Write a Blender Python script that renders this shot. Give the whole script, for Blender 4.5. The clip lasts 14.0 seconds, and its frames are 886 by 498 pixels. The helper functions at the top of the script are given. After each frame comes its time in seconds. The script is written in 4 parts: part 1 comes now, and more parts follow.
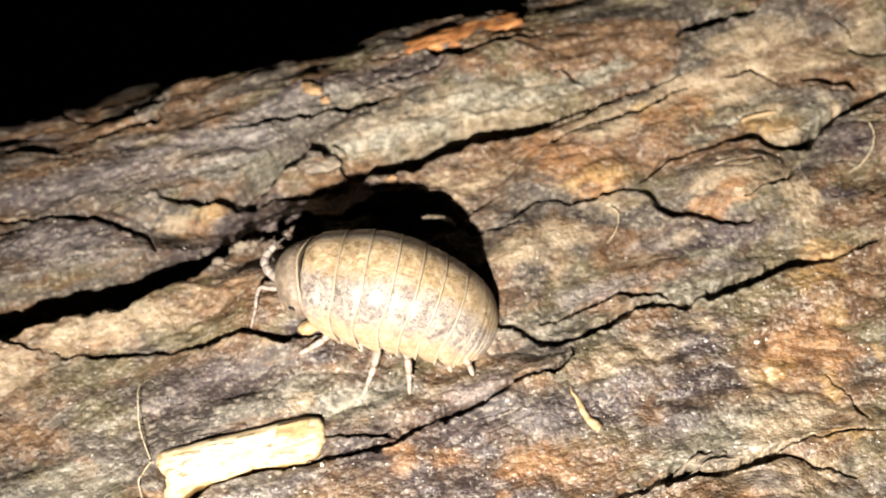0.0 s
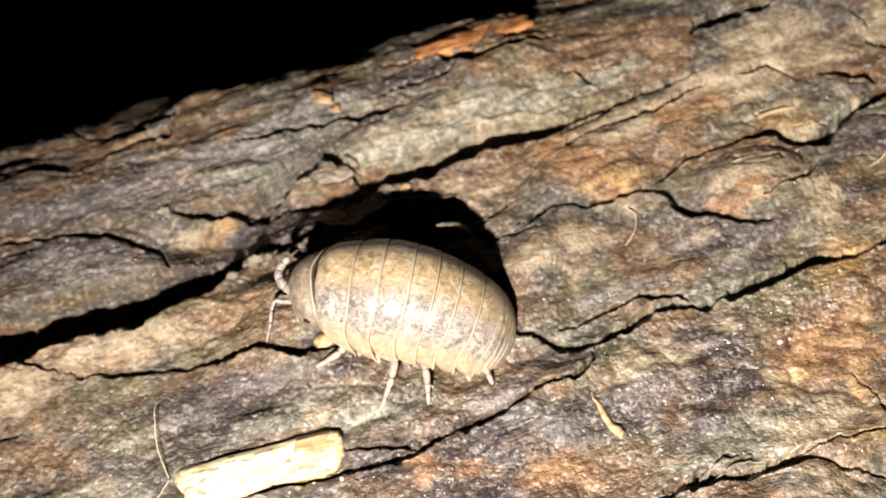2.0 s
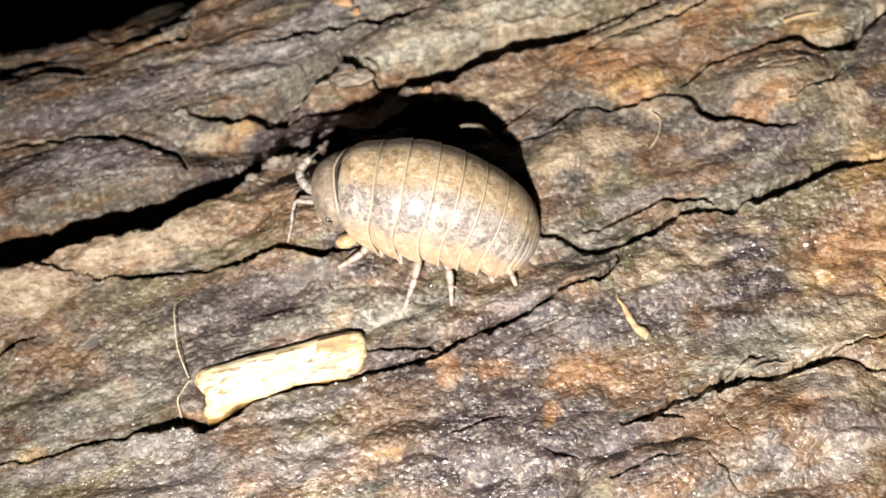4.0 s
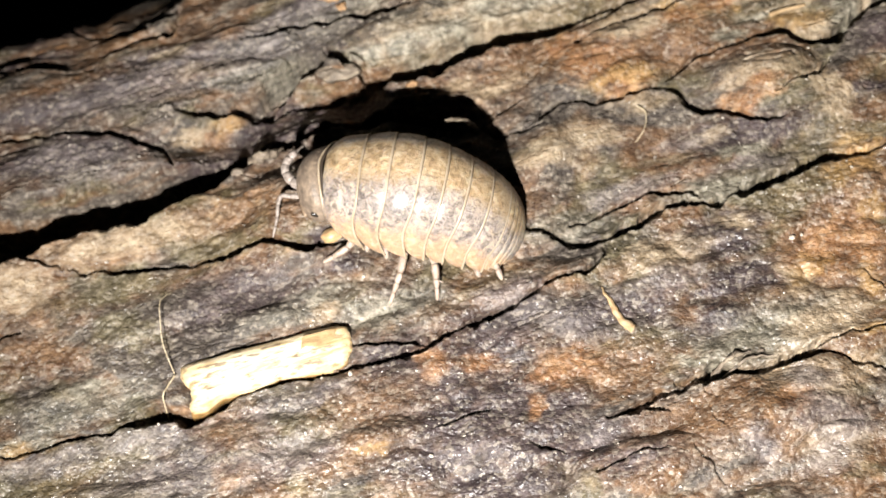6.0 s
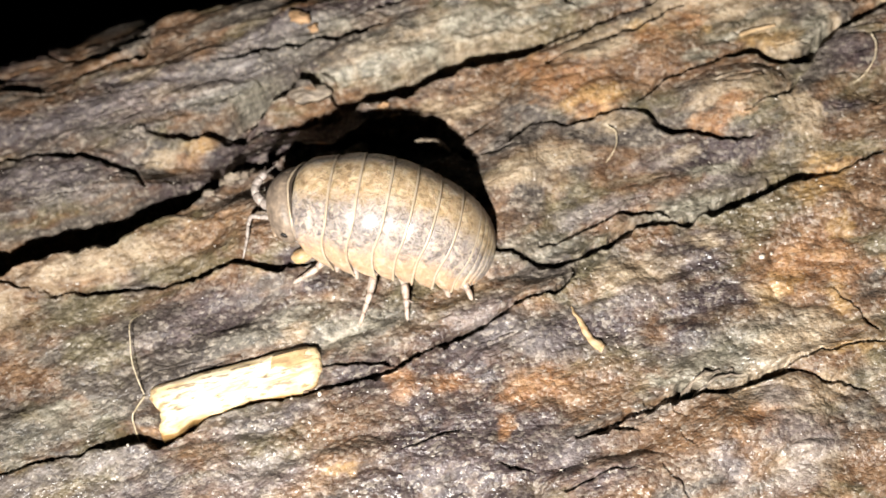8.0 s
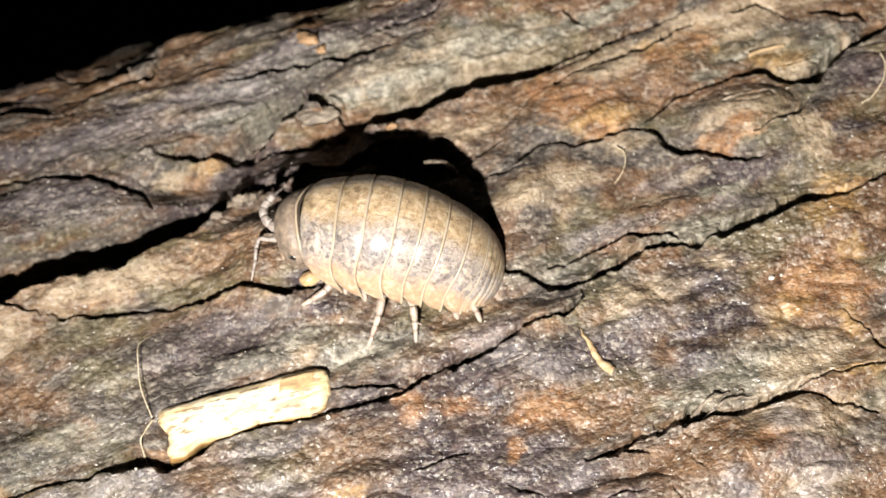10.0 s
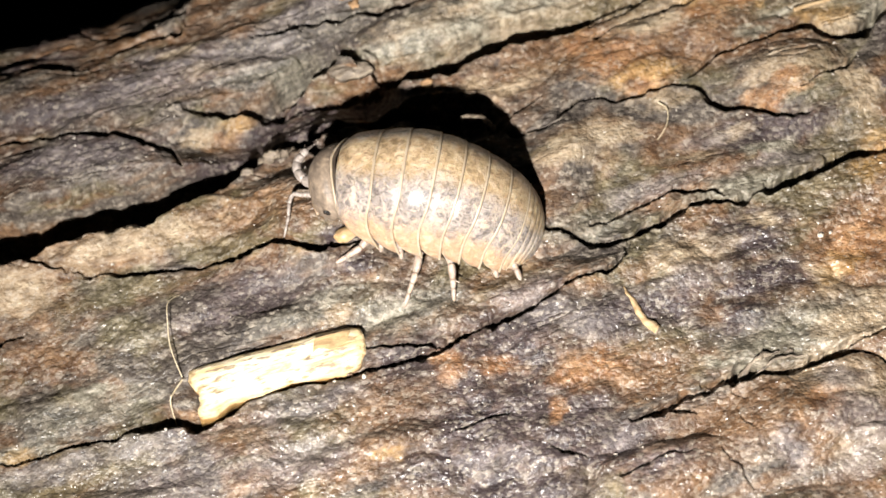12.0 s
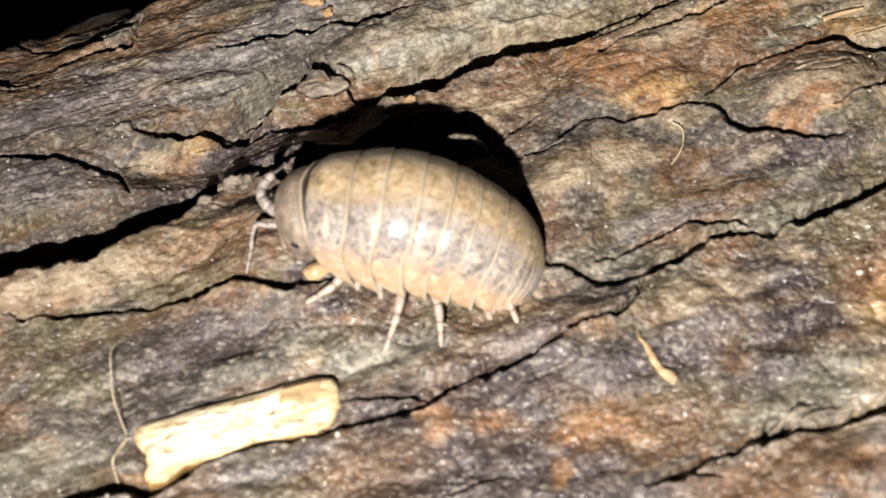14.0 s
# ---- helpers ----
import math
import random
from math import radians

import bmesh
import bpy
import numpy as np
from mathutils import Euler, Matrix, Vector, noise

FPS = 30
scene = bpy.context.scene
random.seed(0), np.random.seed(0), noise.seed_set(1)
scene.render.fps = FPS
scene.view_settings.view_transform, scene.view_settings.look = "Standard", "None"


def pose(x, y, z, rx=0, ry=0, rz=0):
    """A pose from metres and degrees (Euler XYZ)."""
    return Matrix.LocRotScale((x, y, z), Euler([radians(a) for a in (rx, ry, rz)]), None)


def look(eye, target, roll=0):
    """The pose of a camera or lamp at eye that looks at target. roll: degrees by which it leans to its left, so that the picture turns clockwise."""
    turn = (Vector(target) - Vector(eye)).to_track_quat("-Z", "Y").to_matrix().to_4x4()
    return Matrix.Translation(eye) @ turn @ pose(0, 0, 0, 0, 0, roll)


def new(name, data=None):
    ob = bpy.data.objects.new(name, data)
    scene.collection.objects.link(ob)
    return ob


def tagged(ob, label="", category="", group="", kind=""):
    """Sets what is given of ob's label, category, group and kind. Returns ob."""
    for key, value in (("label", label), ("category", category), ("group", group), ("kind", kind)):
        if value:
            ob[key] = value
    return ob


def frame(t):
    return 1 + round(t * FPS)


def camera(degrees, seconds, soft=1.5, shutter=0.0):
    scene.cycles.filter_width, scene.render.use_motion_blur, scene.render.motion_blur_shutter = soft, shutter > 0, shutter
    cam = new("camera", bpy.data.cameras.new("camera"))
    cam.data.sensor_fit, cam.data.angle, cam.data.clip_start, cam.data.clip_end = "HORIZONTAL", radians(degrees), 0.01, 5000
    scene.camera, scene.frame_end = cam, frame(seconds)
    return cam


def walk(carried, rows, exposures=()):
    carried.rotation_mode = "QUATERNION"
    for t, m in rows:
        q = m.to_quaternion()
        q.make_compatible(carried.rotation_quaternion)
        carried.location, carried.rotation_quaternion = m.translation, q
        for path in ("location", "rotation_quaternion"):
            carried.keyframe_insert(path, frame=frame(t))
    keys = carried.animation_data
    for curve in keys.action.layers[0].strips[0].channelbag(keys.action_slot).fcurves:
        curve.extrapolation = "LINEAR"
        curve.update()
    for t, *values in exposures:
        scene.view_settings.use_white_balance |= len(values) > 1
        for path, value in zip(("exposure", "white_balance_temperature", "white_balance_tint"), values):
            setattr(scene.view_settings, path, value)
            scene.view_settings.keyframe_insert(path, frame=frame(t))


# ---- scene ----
# A pill woodlouse on a bark-covered log at night, lit by a small torch beside the camera.
cam = camera(30, 14.0, soft=1.6)
cam.data.dof.use_dof = True
cam.data.dof.focus_distance = 0.0880
cam.data.dof.aperture_fstop = 52.0
PATH = [
    (0, (-0.00014, -0.06139, 0.07519), (0.00396, 0.00130, 0.00392), -8.71),
    (0.5, (0.00109, -0.06093, 0.07385), (0.00489, 0.00201, 0.00279), -9.91),
    (1, (0.00295, -0.06057, 0.07265), (0.00505, 0.00265, 0.00177), -11.36),
    (1.5, (0.00212, -0.06045, 0.07354), (0.00400, 0.00271, 0.00260), -11.95),
    (2, (0.00088, -0.06046, 0.07439), (0.00325, 0.00261, 0.00339), -11.59),
    (2.5, (-0.00020, -0.06110, 0.07372), (0.00184, 0.00136, 0.00217), -11.72),
    (3, (-0.00026, -0.06035, 0.07335), (0.00230, 0.00154, 0.00133), -11.40),
    (3.5, (-0.00190, -0.06113, 0.07247), (0.00083, 0.00018, -0.00005), -11.06),
    (4, (-0.00251, -0.06207, 0.07154), (0.00073, -0.00062, -0.00084), -10.60),
    (6.5, (-0.00164, -0.06247, 0.07103), (0.00170, -0.00092, -0.00126), -10.76),
    (7, (-0.00123, -0.06254, 0.07088), (0.00214, -0.00069, -0.00115), -10.73),
    (7.5, (-0.00035, -0.06270, 0.07062), (0.00294, -0.00065, -0.00124), -10.92),
    (8, (-0.00020, -0.06303, 0.07071), (0.00336, -0.00044, -0.00066), -10.79),
    (10.5, (-0.00017, -0.06240, 0.07087), (0.00312, 0.00084, 0.00006), -11.18),
    (11, (-0.00033, -0.06278, 0.07057), (0.00274, 0.00053, -0.00020), -11.41),
    (11.5, (-0.00174, -0.06295, 0.06986), (0.00056, 0.00005, -0.00121), -11.90),
    (12, (-0.00278, -0.06240, 0.06714), (0.00068, 0.00125, -0.00330), -10.91),
    (12.5, (-0.00314, -0.05950, 0.06312), (0.00163, 0.00503, -0.00644), -9.99),
    (13, (-0.00328, -0.05503, 0.05847), (0.00251, 0.01048, -0.01008), -9.29),
    (13.5, (-0.00318, -0.05490, 0.05833), (0.00230, 0.01065, -0.01021), -9.51),
    (14, (-0.00303, -0.05498, 0.05832), (0.00254, 0.01040, -0.01038), -9.54),
]
walk(cam, [(t, look(eye, target, roll)) for t, eye, target, roll in PATH],
     [(0, 0.13, 7000, 10), (1.5, 0.03, 6850, 10), (2.5, 0.02, 6650, 10), (3.3, -0.07, 6500, 10), (11.5, -0.07, 6500, 10), (12.3, -0.13, 6500, 10), (13, -0.22, 6500, 10), (14, -0.22, 6500, 10)])

# ---- night and torch ----
world = bpy.data.worlds.new("night")
scene.world = world
world.use_nodes = True
world.node_tree.nodes["Background"].inputs["Color"].default_value = (0.25, 0.45, 0.6, 1)
world.node_tree.nodes["Background"].inputs["Strength"].default_value = 0.002
torch_data = bpy.data.lights.new("torch", "SPOT")
torch_data.energy = 1.9
torch_data.spot_size = radians(66)
torch_data.spot_blend = 1.0
torch_data.shadow_soft_size = 0.0016
torch_data.color = (1.0, 0.96, 0.915)
torch = new("torch", torch_data)
torch.matrix_world = look((-0.026, -0.0865, 0.0508), (0.012, -0.005, 0.0))

MM = 0.001
LEAN = pose(0, 0, 0, 15)          # the bark's face leans 15 degrees towards the viewer
rng = np.random.default_rng(7)


# ---- materials ----
class Nodes:
    """A small builder for node materials."""

    def __init__(self, name):
        self.mat = bpy.data.materials.new(name)
        self.mat.use_nodes = True
        self.tree = self.mat.node_tree
        self.bsdf = self.tree.nodes["Principled BSDF"]
        self.coord = self.tree.nodes.new("ShaderNodeTexCoord").outputs["Object"]

    def set(self, socket, value):
        if isinstance(value, bpy.types.NodeSocket):
            self.tree.links.new(value, socket)
        elif isinstance(value, tuple) and len(value) == 3 and socket.type == "RGBA":
            socket.default_value = (*value, 1)
        else:
            socket.default_value = value

    def stretched(self, x, y, z):
        n = self.tree.nodes.new("ShaderNodeMapping")
        n.inputs["Scale"].default_value = (x, y, z)
        self.set(n.inputs["Vector"], self.coord)
        return n.outputs["Vector"]

    def noise(self, vector, scale=1.0, detail=4.0, rough=0.6, warp=0.0):
        n = self.tree.nodes.new("ShaderNodeTexNoise")
        self.set(n.inputs["Vector"], vector)
        n.inputs["Scale"].default_value = scale
        n.inputs["Detail"].default_value = detail
        n.inputs["Roughness"].default_value = rough
        n.inputs["Distortion"].default_value = warp
        return n.outputs["Fac"]

    def attr(self, name):
        n = self.tree.nodes.new("ShaderNodeAttribute")
        n.attribute_name = name
        return n.outputs["Fac"]

    def ramp(self, value, lo, hi, a=0.0, b=1.0):
        n = self.tree.nodes.new("ShaderNodeMapRange")
        self.set(n.inputs["Value"], value)
        for key, v in zip(("From Min", "From Max", "To Min", "To Max"), (lo, hi, a, b)):
            n.inputs[key].default_value = v
        return n.outputs["Result"]

    def colours(self, value, *stops):
        n = self.tree.nodes.new("ShaderNodeValToRGB")
        self.set(n.inputs["Fac"], value)
        e = n.color_ramp.elements
        while len(e) < len(stops):
            e.new(0.5)
        for el, (at, rgb) in zip(e, stops):
            el.position, el.color = at, (*rgb, 1)
        return n.outputs["Color"]

    def mix(self, fac, a, b, how="MIX"):
        n = self.tree.nodes.new("ShaderNodeMix")
        n.data_type, n.blend_type = "RGBA", how
        self.set(n.inputs[0], fac)
        self.set(n.inputs[6], a)
        self.set(n.inputs[7], b)
        return n.outputs[2]

    def math(self, how, a, b=0.0):
        n = self.tree.nodes.new("ShaderNodeMath")
        n.operation = how
        self.set(n.inputs[0], a)
        self.set(n.inputs[1], b)
        return n.outputs[0]

    def bump(self, height, distance, strength=1.0):
        n = self.tree.nodes.new("ShaderNodeBump")
        n.inputs["Distance"].default_value = distance
        n.inputs["Strength"].default_value = strength
        self.set(n.inputs["Height"], height)
        self.set(self.bsdf.inputs["Normal"], n.outputs["Normal"])

    def finish(self, colour, rough=0.6, spec=0.5, sub=0.0, radius=(0.001, 0.0006, 0.0003)):
        self.set(self.bsdf.inputs["Base Color"], colour)
        self.set(self.bsdf.inputs["Roughness"], rough)
        self.bsdf.inputs["Specular IOR Level"].default_value = spec
        if sub:
            self.bsdf.inputs["Subsurface Weight"].default_value = sub
            self.bsdf.inputs["Subsurface Radius"].default_value = radius
            self.bsdf.inputs["Subsurface Scale"].default_value = 1.0
        return self.mat


def bark_material():
    m = Nodes("damp_bark")
    grain = m.noise(m.stretched(800, 1100, 1100), 1.0, 8, 0.74, 0.2)
    patch = m.noise(m.stretched(130, 210, 210), 1.0, 5, 0.62, 0.6)
    speck = m.noise(m.stretched(3600, 4400, 4400), 1.0, 3, 0.7)
    crumb = m.noise(m.stretched(1350, 1750, 1750), 1.0, 5, 0.68, 0.2)
    tone = m.math("ADD", m.math("ADD", m.math("MULTIPLY", grain, 0.34), m.math("MULTIPLY", patch, 0.26)), m.math("MULTIPLY", crumb, 0.40))

    def stain(name, most):
        loose = m.math("ADD", m.attr(name), m.math("MULTIPLY", m.math("SUBTRACT", crumb, 0.5), 1.3))
        loose = m.math("ADD", loose, m.math("MULTIPLY", m.math("SUBTRACT", patch, 0.5), 1.2))
        return m.math("MULTIPLY", m.ramp(loose, 0.15, 0.95, 0.0, most), m.ramp(m.attr(name), 0.0, 0.3))

    base = m.colours(tone, (0.37, (0.020, 0.016, 0.0135)), (0.46, (0.050, 0.040, 0.033)), (0.54, (0.090, 0.074, 0.059)), (0.63, (0.20, 0.168, 0.132)))
    hue = m.noise(m.stretched(110, 200, 200), 1.0, 4, 0.6, 1.0)
    hue2 = m.noise(m.stretched(140, 250, 250), 1.0, 4, 0.6, 0.6)
    umber = m.colours(grain, (0.32, (0.036, 0.017, 0.008)), (0.5, (0.108, 0.056, 0.026)), (0.68, (0.25, 0.150, 0.080)))
    olive = m.colours(grain, (0.32, (0.030, 0.025, 0.012)), (0.5, (0.088, 0.073, 0.036)), (0.68, (0.21, 0.178, 0.105)))
    base = m.mix(m.ramp(hue, 0.44, 0.56, 0.0, 0.9), base, umber)
    base = m.mix(m.ramp(hue2, 0.50, 0.60, 0.0, 0.75), base, olive)
    rust = m.colours(grain, (0.32, (0.085, 0.038, 0.017)), (0.5, (0.225, 0.108, 0.045)), (0.68, (0.43, 0.25, 0.12)))
    cream = m.colours(grain, (0.3, (0.11, 0.074, 0.042)), (0.5, (0.27, 0.20, 0.125)), (0.7, (0.50, 0.415, 0.29)))
    moss = m.colours(grain, (0.3, (0.025, 0.024, 0.018)), (0.52, (0.105, 0.097, 0.074)), (0.7, (0.31, 0.29, 0.225)))
    # dark violet-brown bark, also used as painted shade where it slopes away
    violet_and_shade = m.colours(grain, (0.32, (0.014, 0.009, 0.0095)), (0.54, (0.048, 0.034, 0.034)), (0.72, (0.14, 0.107, 0.100)))
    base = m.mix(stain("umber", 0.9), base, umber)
    c = m.mix(stain("violet_and_shade", 1.0), base, violet_and_shade)
    c = m.mix(stain("moss", 0.75), c, moss)
    c = m.mix(stain("cream", 0.85), c, cream)
    c = m.mix(stain("rust", 0.85), c, rust)
    ochre = m.colours(grain, (0.3, (0.14, 0.075, 0.025)), (0.5, (0.33, 0.20, 0.072)), (0.7, (0.50, 0.35, 0.17)))
    lichen = m.colours(m.math("ADD", m.math("MULTIPLY", grain, 0.5), m.math("MULTIPLY", crumb, 0.5)), (0.38, (0.036, 0.032, 0.022)), (0.48, (0.122, 0.109, 0.080)), (0.60, (0.29, 0.265, 0.203)))
    # pale grey-violet bark, also wet sheen put in as colour
    lilac_and_sheen = m.colours(grain, (0.32, (0.036, 0.029, 0.030)), (0.5, (0.105, 0.089, 0.088)), (0.68, (0.24, 0.207, 0.200)))
    c = m.mix(stain("lilac_and_sheen", 0.7), c, lilac_and_sheen)
    c = m.mix(stain("lichen", 1.0), c, lichen)
    c = m.mix(stain("ochre", 0.6), c, ochre)
    # granules: every one with a tone and a rounded top of its own
    cells = m.tree.nodes.new("ShaderNodeTexVoronoi")
    cells.inputs["Scale"].default_value = 1.0
    m.set(cells.inputs["Vector"], m.stretched(3900, 4900, 4900))
    split = m.tree.nodes.new("ShaderNodeSeparateColor")
    m.set(split.inputs[0], cells.outputs["Color"])
    tint = split.outputs[0]
    bead = m.math("SUBTRACT", 1.0, cells.outputs["Distance"])
    pale = m.math("ADD", m.ramp(tint, 0.62, 1.0, 0.0, 0.5), m.ramp(speck, 0.54, 0.68, 0.0, 0.3))
    dim = m.math("ADD", m.ramp(tint, 0.36, 0.0, 0.0, 0.38), m.ramp(speck, 0.45, 0.32, 0.0, 0.28))
    c = m.mix(m.math("MULTIPLY", pale, m.ramp(crumb, 0.42, 0.6, 0.4, 1.0)), c, (0.34, 0.295, 0.235))
    c = m.mix(m.math("MULTIPLY", dim, m.ramp(crumb, 0.6, 0.42, 0.4, 1.0)), c, (0.012, 0.009, 0.007))
    fine = m.noise(m.stretched(6200, 8000, 8000), 1.0, 1.5, 0.55)
    m.bump(m.math("ADD", m.math("MULTIPLY", fine, 0.7), m.math("ADD", m.math("MULTIPLY", crumb, 0.5), m.math("MULTIPLY", bead, 0.35))), 0.00010, 1.0)
    m.set(m.bsdf.inputs["Coat Weight"], m.math("MULTIPLY", m.attr("wet"), m.ramp(m.math("ADD", m.math("MULTIPLY", patch, 0.5), m.math("MULTIPLY", crumb, 0.5)), 0.44, 0.55, 0.08, 1.0)))
    m.bsdf.inputs["Coat Roughness"].default_value = 0.24
    glint = m.tree.nodes.new("ShaderNodeBump")
    glint.inputs["Distance"].default_value = 0.00015
    pebble = m.noise(m.stretched(3300, 4300, 4300), 1.0, 2.0, 0.5, 0.4)
    m.set(glint.inputs["Height"], m.math("ADD", m.math("MULTIPLY", bead, 0.4), m.math("MULTIPLY", pebble, 1.5)))
    m.tree.links.new(glint.outputs["Normal"], m.bsdf.inputs["Coat Normal"])
    return m.finish(c, m.ramp(patch, 0.35, 0.65, 0.65, 0.5), 0.28)


BARK = bark_material()


def plain_material(name, dark, mid, light, scale=(800, 2500, 2500), rough=0.6, spec=0.4, sub=0.0, bump=0.00008):
    m = Nodes(name)
    n = m.noise(m.stretched(*scale), 1.0, 6, 0.65, 0.4)
    c = m.colours(n, (0.32, dark), (0.5, mid), (0.68, light))
    m.bump(n, bump)
    return m.finish(c, rough, spec, sub)


def shell_material():
    m = Nodes("mottled_shell")
    f = m.attr("flank")
    blot = m.noise(m.stretched(900, 1000, 900), 1.0, 4, 0.6, 0.5)
    spot = m.noise(m.stretched(2300, 2300, 2300), 1.0, 3, 0.6, 0.6)
    fine = m.noise(m.stretched(6500, 6500, 6500), 1.0, 3, 0.7)
    worm = m.noise(m.stretched(2300, 3000, 2600), 1.0, 3, 0.6, 1.6)
    ragged = m.math("ADD", f, m.math("MULTIPLY", m.math("SUBTRACT", m.math("ADD", m.math("MULTIPLY", blot, 0.6), m.math("MULTIPLY", spot, 0.4)), 0.5), 1.1))
    grey = m.colours(m.math("ADD", m.math("MULTIPLY", blot, 0.5), m.math("MULTIPLY", worm, 0.5)), (0.36, (0.094, 0.080, 0.073)), (0.46, (0.188, 0.160, 0.143)), (0.56, (0.30, 0.252, 0.212)), (0.67, (0.44, 0.365, 0.28)))
    tan = m.colours(m.math("ADD", m.math("MULTIPLY", spot, 0.6), m.math("MULTIPLY", blot, 0.4)), (0.34, (0.175, 0.120, 0.066)), (0.48, (0.36, 0.258, 0.150)), (0.64, (0.56, 0.43, 0.275)))
    flank = m.colours(spot, (0.3, (0.27, 0.170, 0.100)), (0.5, (0.34, 0.226, 0.142)), (0.7, (0.42, 0.295, 0.195)))
    c = m.mix(m.ramp(ragged, 0.22, 0.48), tan, grey)
    c = m.mix(m.ramp(ragged, 1.02, 1.32), c, flank)
    c = m.mix(m.ramp(spot, 0.57, 0.66, 0.0, 0.42), c, (0.50, 0.41, 0.29))
    c = m.mix(m.math("MULTIPLY", m.ramp(worm, 0.45, 0.36, 0.0, 0.45), m.ramp(f, 1.25, 1.0)), c, (0.075, 0.056, 0.044))
    c = m.mix(m.ramp(fine, 0.45, 0.32, 0.0, 0.30), c, (0.12, 0.088, 0.062))
    m.bump(m.math("ADD", m.math("MULTIPLY", spot, 0.7), m.math("MULTIPLY", fine, 0.4)), 0.00009)
    m.bsdf.inputs["Coat Weight"].default_value = 0.6
    m.bsdf.inputs["Coat Roughness"].default_value = 0.25
    return m.finish(c, 0.45, 0.25, 0.35, (0.0013, 0.0008, 0.0004))


SHELL = shell_material()
MARGIN = plain_material("pale_margin", (0.25, 0.19, 0.125), (0.33, 0.26, 0.18), (0.41, 0.33, 0.24), (900, 900, 900), 0.4, 0.5, 0.1)
HEAD = plain_material("head_shell", (0.085, 0.066, 0.050), (0.165, 0.127, 0.095), (0.27, 0.205, 0.145), (2200, 2200, 2200), 0.45, 0.35)
LEG = plain_material("leg_shell", (0.23, 0.170, 0.13), (0.32, 0.250, 0.20), (0.41, 0.335, 0.275), (2500, 2500, 2500), 0.4, 0.5, 0.15)
FEELER = plain_material("feeler_shell", (0.17, 0.14, 0.12), (0.26, 0.22, 0.19), (0.38, 0.33, 0.295), (3000, 3000, 3000), 0.4, 0.5)
BELLY = plain_material("belly_skin", (0.16, 0.11, 0.07), (0.25, 0.18, 0.12), (0.33, 0.25, 0.17), (1500, 1500, 1500), 0.5, 0.4)
EYE = plain_material("dark_eye", (0.008, 0.007, 0.006), (0.012, 0.01, 0.009), (0.02, 0.016, 0.013), (3000, 3000, 3000), 0.2, 0.6)


def bleached_material():
    m = Nodes("bleached_wood")
    n = m.noise(m.stretched(400, 2600, 2600), 1.0, 6, 0.65, 0.4)
    blot = m.noise(m.stretched(500, 900, 900), 1.0, 4, 0.6, 0.5)
    dash = m.noise(m.stretched(1300, 4600, 4600), 1.0, 2, 0.5)
    c = m.colours(n, (0.32, (0.34, 0.22, 0.09)), (0.44, (0.58, 0.47, 0.29)), (0.60, (0.72, 0.65, 0.50)))
    c = m.mix(m.ramp(blot, 0.55, 0.7, 0.0, 0.6), c, (0.42, 0.28, 0.11))
    c = m.mix(m.math("MULTIPLY", m.ramp(dash, 0.55, 0.61, 0.0, 0.85), m.ramp(blot, 0.42, 0.52)), c, (0.15, 0.105, 0.065))
    sep = m.tree.nodes.new("ShaderNodeSeparateXYZ")
    m.set(sep.inputs[0], m.coord)
    rim = m.math("MAXIMUM", m.ramp(m.math("ABSOLUTE", m.math("SUBTRACT", sep.outputs["Y"], 0.0002)), 0.00085, 0.0013), m.ramp(m.math("ABSOLUTE", sep.outputs["X"]), 0.0036, 0.0046))
    rim = m.math("MULTIPLY", rim, m.ramp(n, 0.36, 0.6, 0.3, 1.0))
    c = m.mix(m.math("MULTIPLY", rim, 0.75), c, (0.46, 0.31, 0.13))
    c = m.mix(m.ramp(m.math("ADD", sep.outputs["Z"], m.math("MULTIPLY", m.math("SUBTRACT", n, 0.5), 0.0006)), 0.00012, -0.00012, 0.0, 0.92), c, (0.23, 0.125, 0.035))
    m.bump(n, 0.00015)
    return m.finish(c, 0.5, 0.4, 0.1)


STRAW = bleached_material()
STRAW_SKIN = plain_material("brown_skin", (0.20, 0.13, 0.06), (0.38, 0.26, 0.13), (0.5, 0.36, 0.2), (700, 2500, 2500), 0.6, 0.3)
FIBRE = plain_material("pale_fibre", (0.36, 0.29, 0.18), (0.48, 0.40, 0.27), (0.58, 0.50, 0.37), (2000, 2000, 2000), 0.5, 0.4)
HUSK = plain_material("straw_husk", (0.24, 0.15, 0.07), (0.36, 0.25, 0.135), (0.47, 0.35, 0.21), (1500, 2500, 2500), 0.5, 0.4)
AMBER = plain_material("amber_resin", (0.27, 0.165, 0.075), (0.37, 0.25, 0.13), (0.46, 0.34, 0.21), (1200, 1200, 1200), 0.3, 0.5, 0.25)
WHITE = plain_material("white_grain", (0.36, 0.31, 0.25), (0.5, 0.44, 0.36), (0.62, 0.56, 0.48), (3000, 3000, 3000), 0.4, 0.5)
GRIT = plain_material("grey_grit", (0.22, 0.19, 0.16), (0.36, 0.32, 0.27), (0.5, 0.45, 0.38), (4000, 4000, 4000), 0.3, 0.6)
RUSTY = plain_material("rust_bark", (0.16, 0.055, 0.02), (0.38, 0.15, 0.05), (0.55, 0.28, 0.11), (900, 2600, 2600), 0.5, 0.4, 0.0, 0.0002)
TANBARK = plain_material("tan_bark", (0.13, 0.075, 0.035), (0.30, 0.18, 0.09), (0.45, 0.30, 0.17), (900, 2600, 2600), 0.6, 0.3, 0.0, 0.0002)
GREYBARK = plain_material("grey_bark", (0.05, 0.04, 0.03), (0.17, 0.135, 0.10), (0.36, 0.30, 0.22), (700, 2200, 2200), 0.5, 0.4, 0.0, 0.0002)
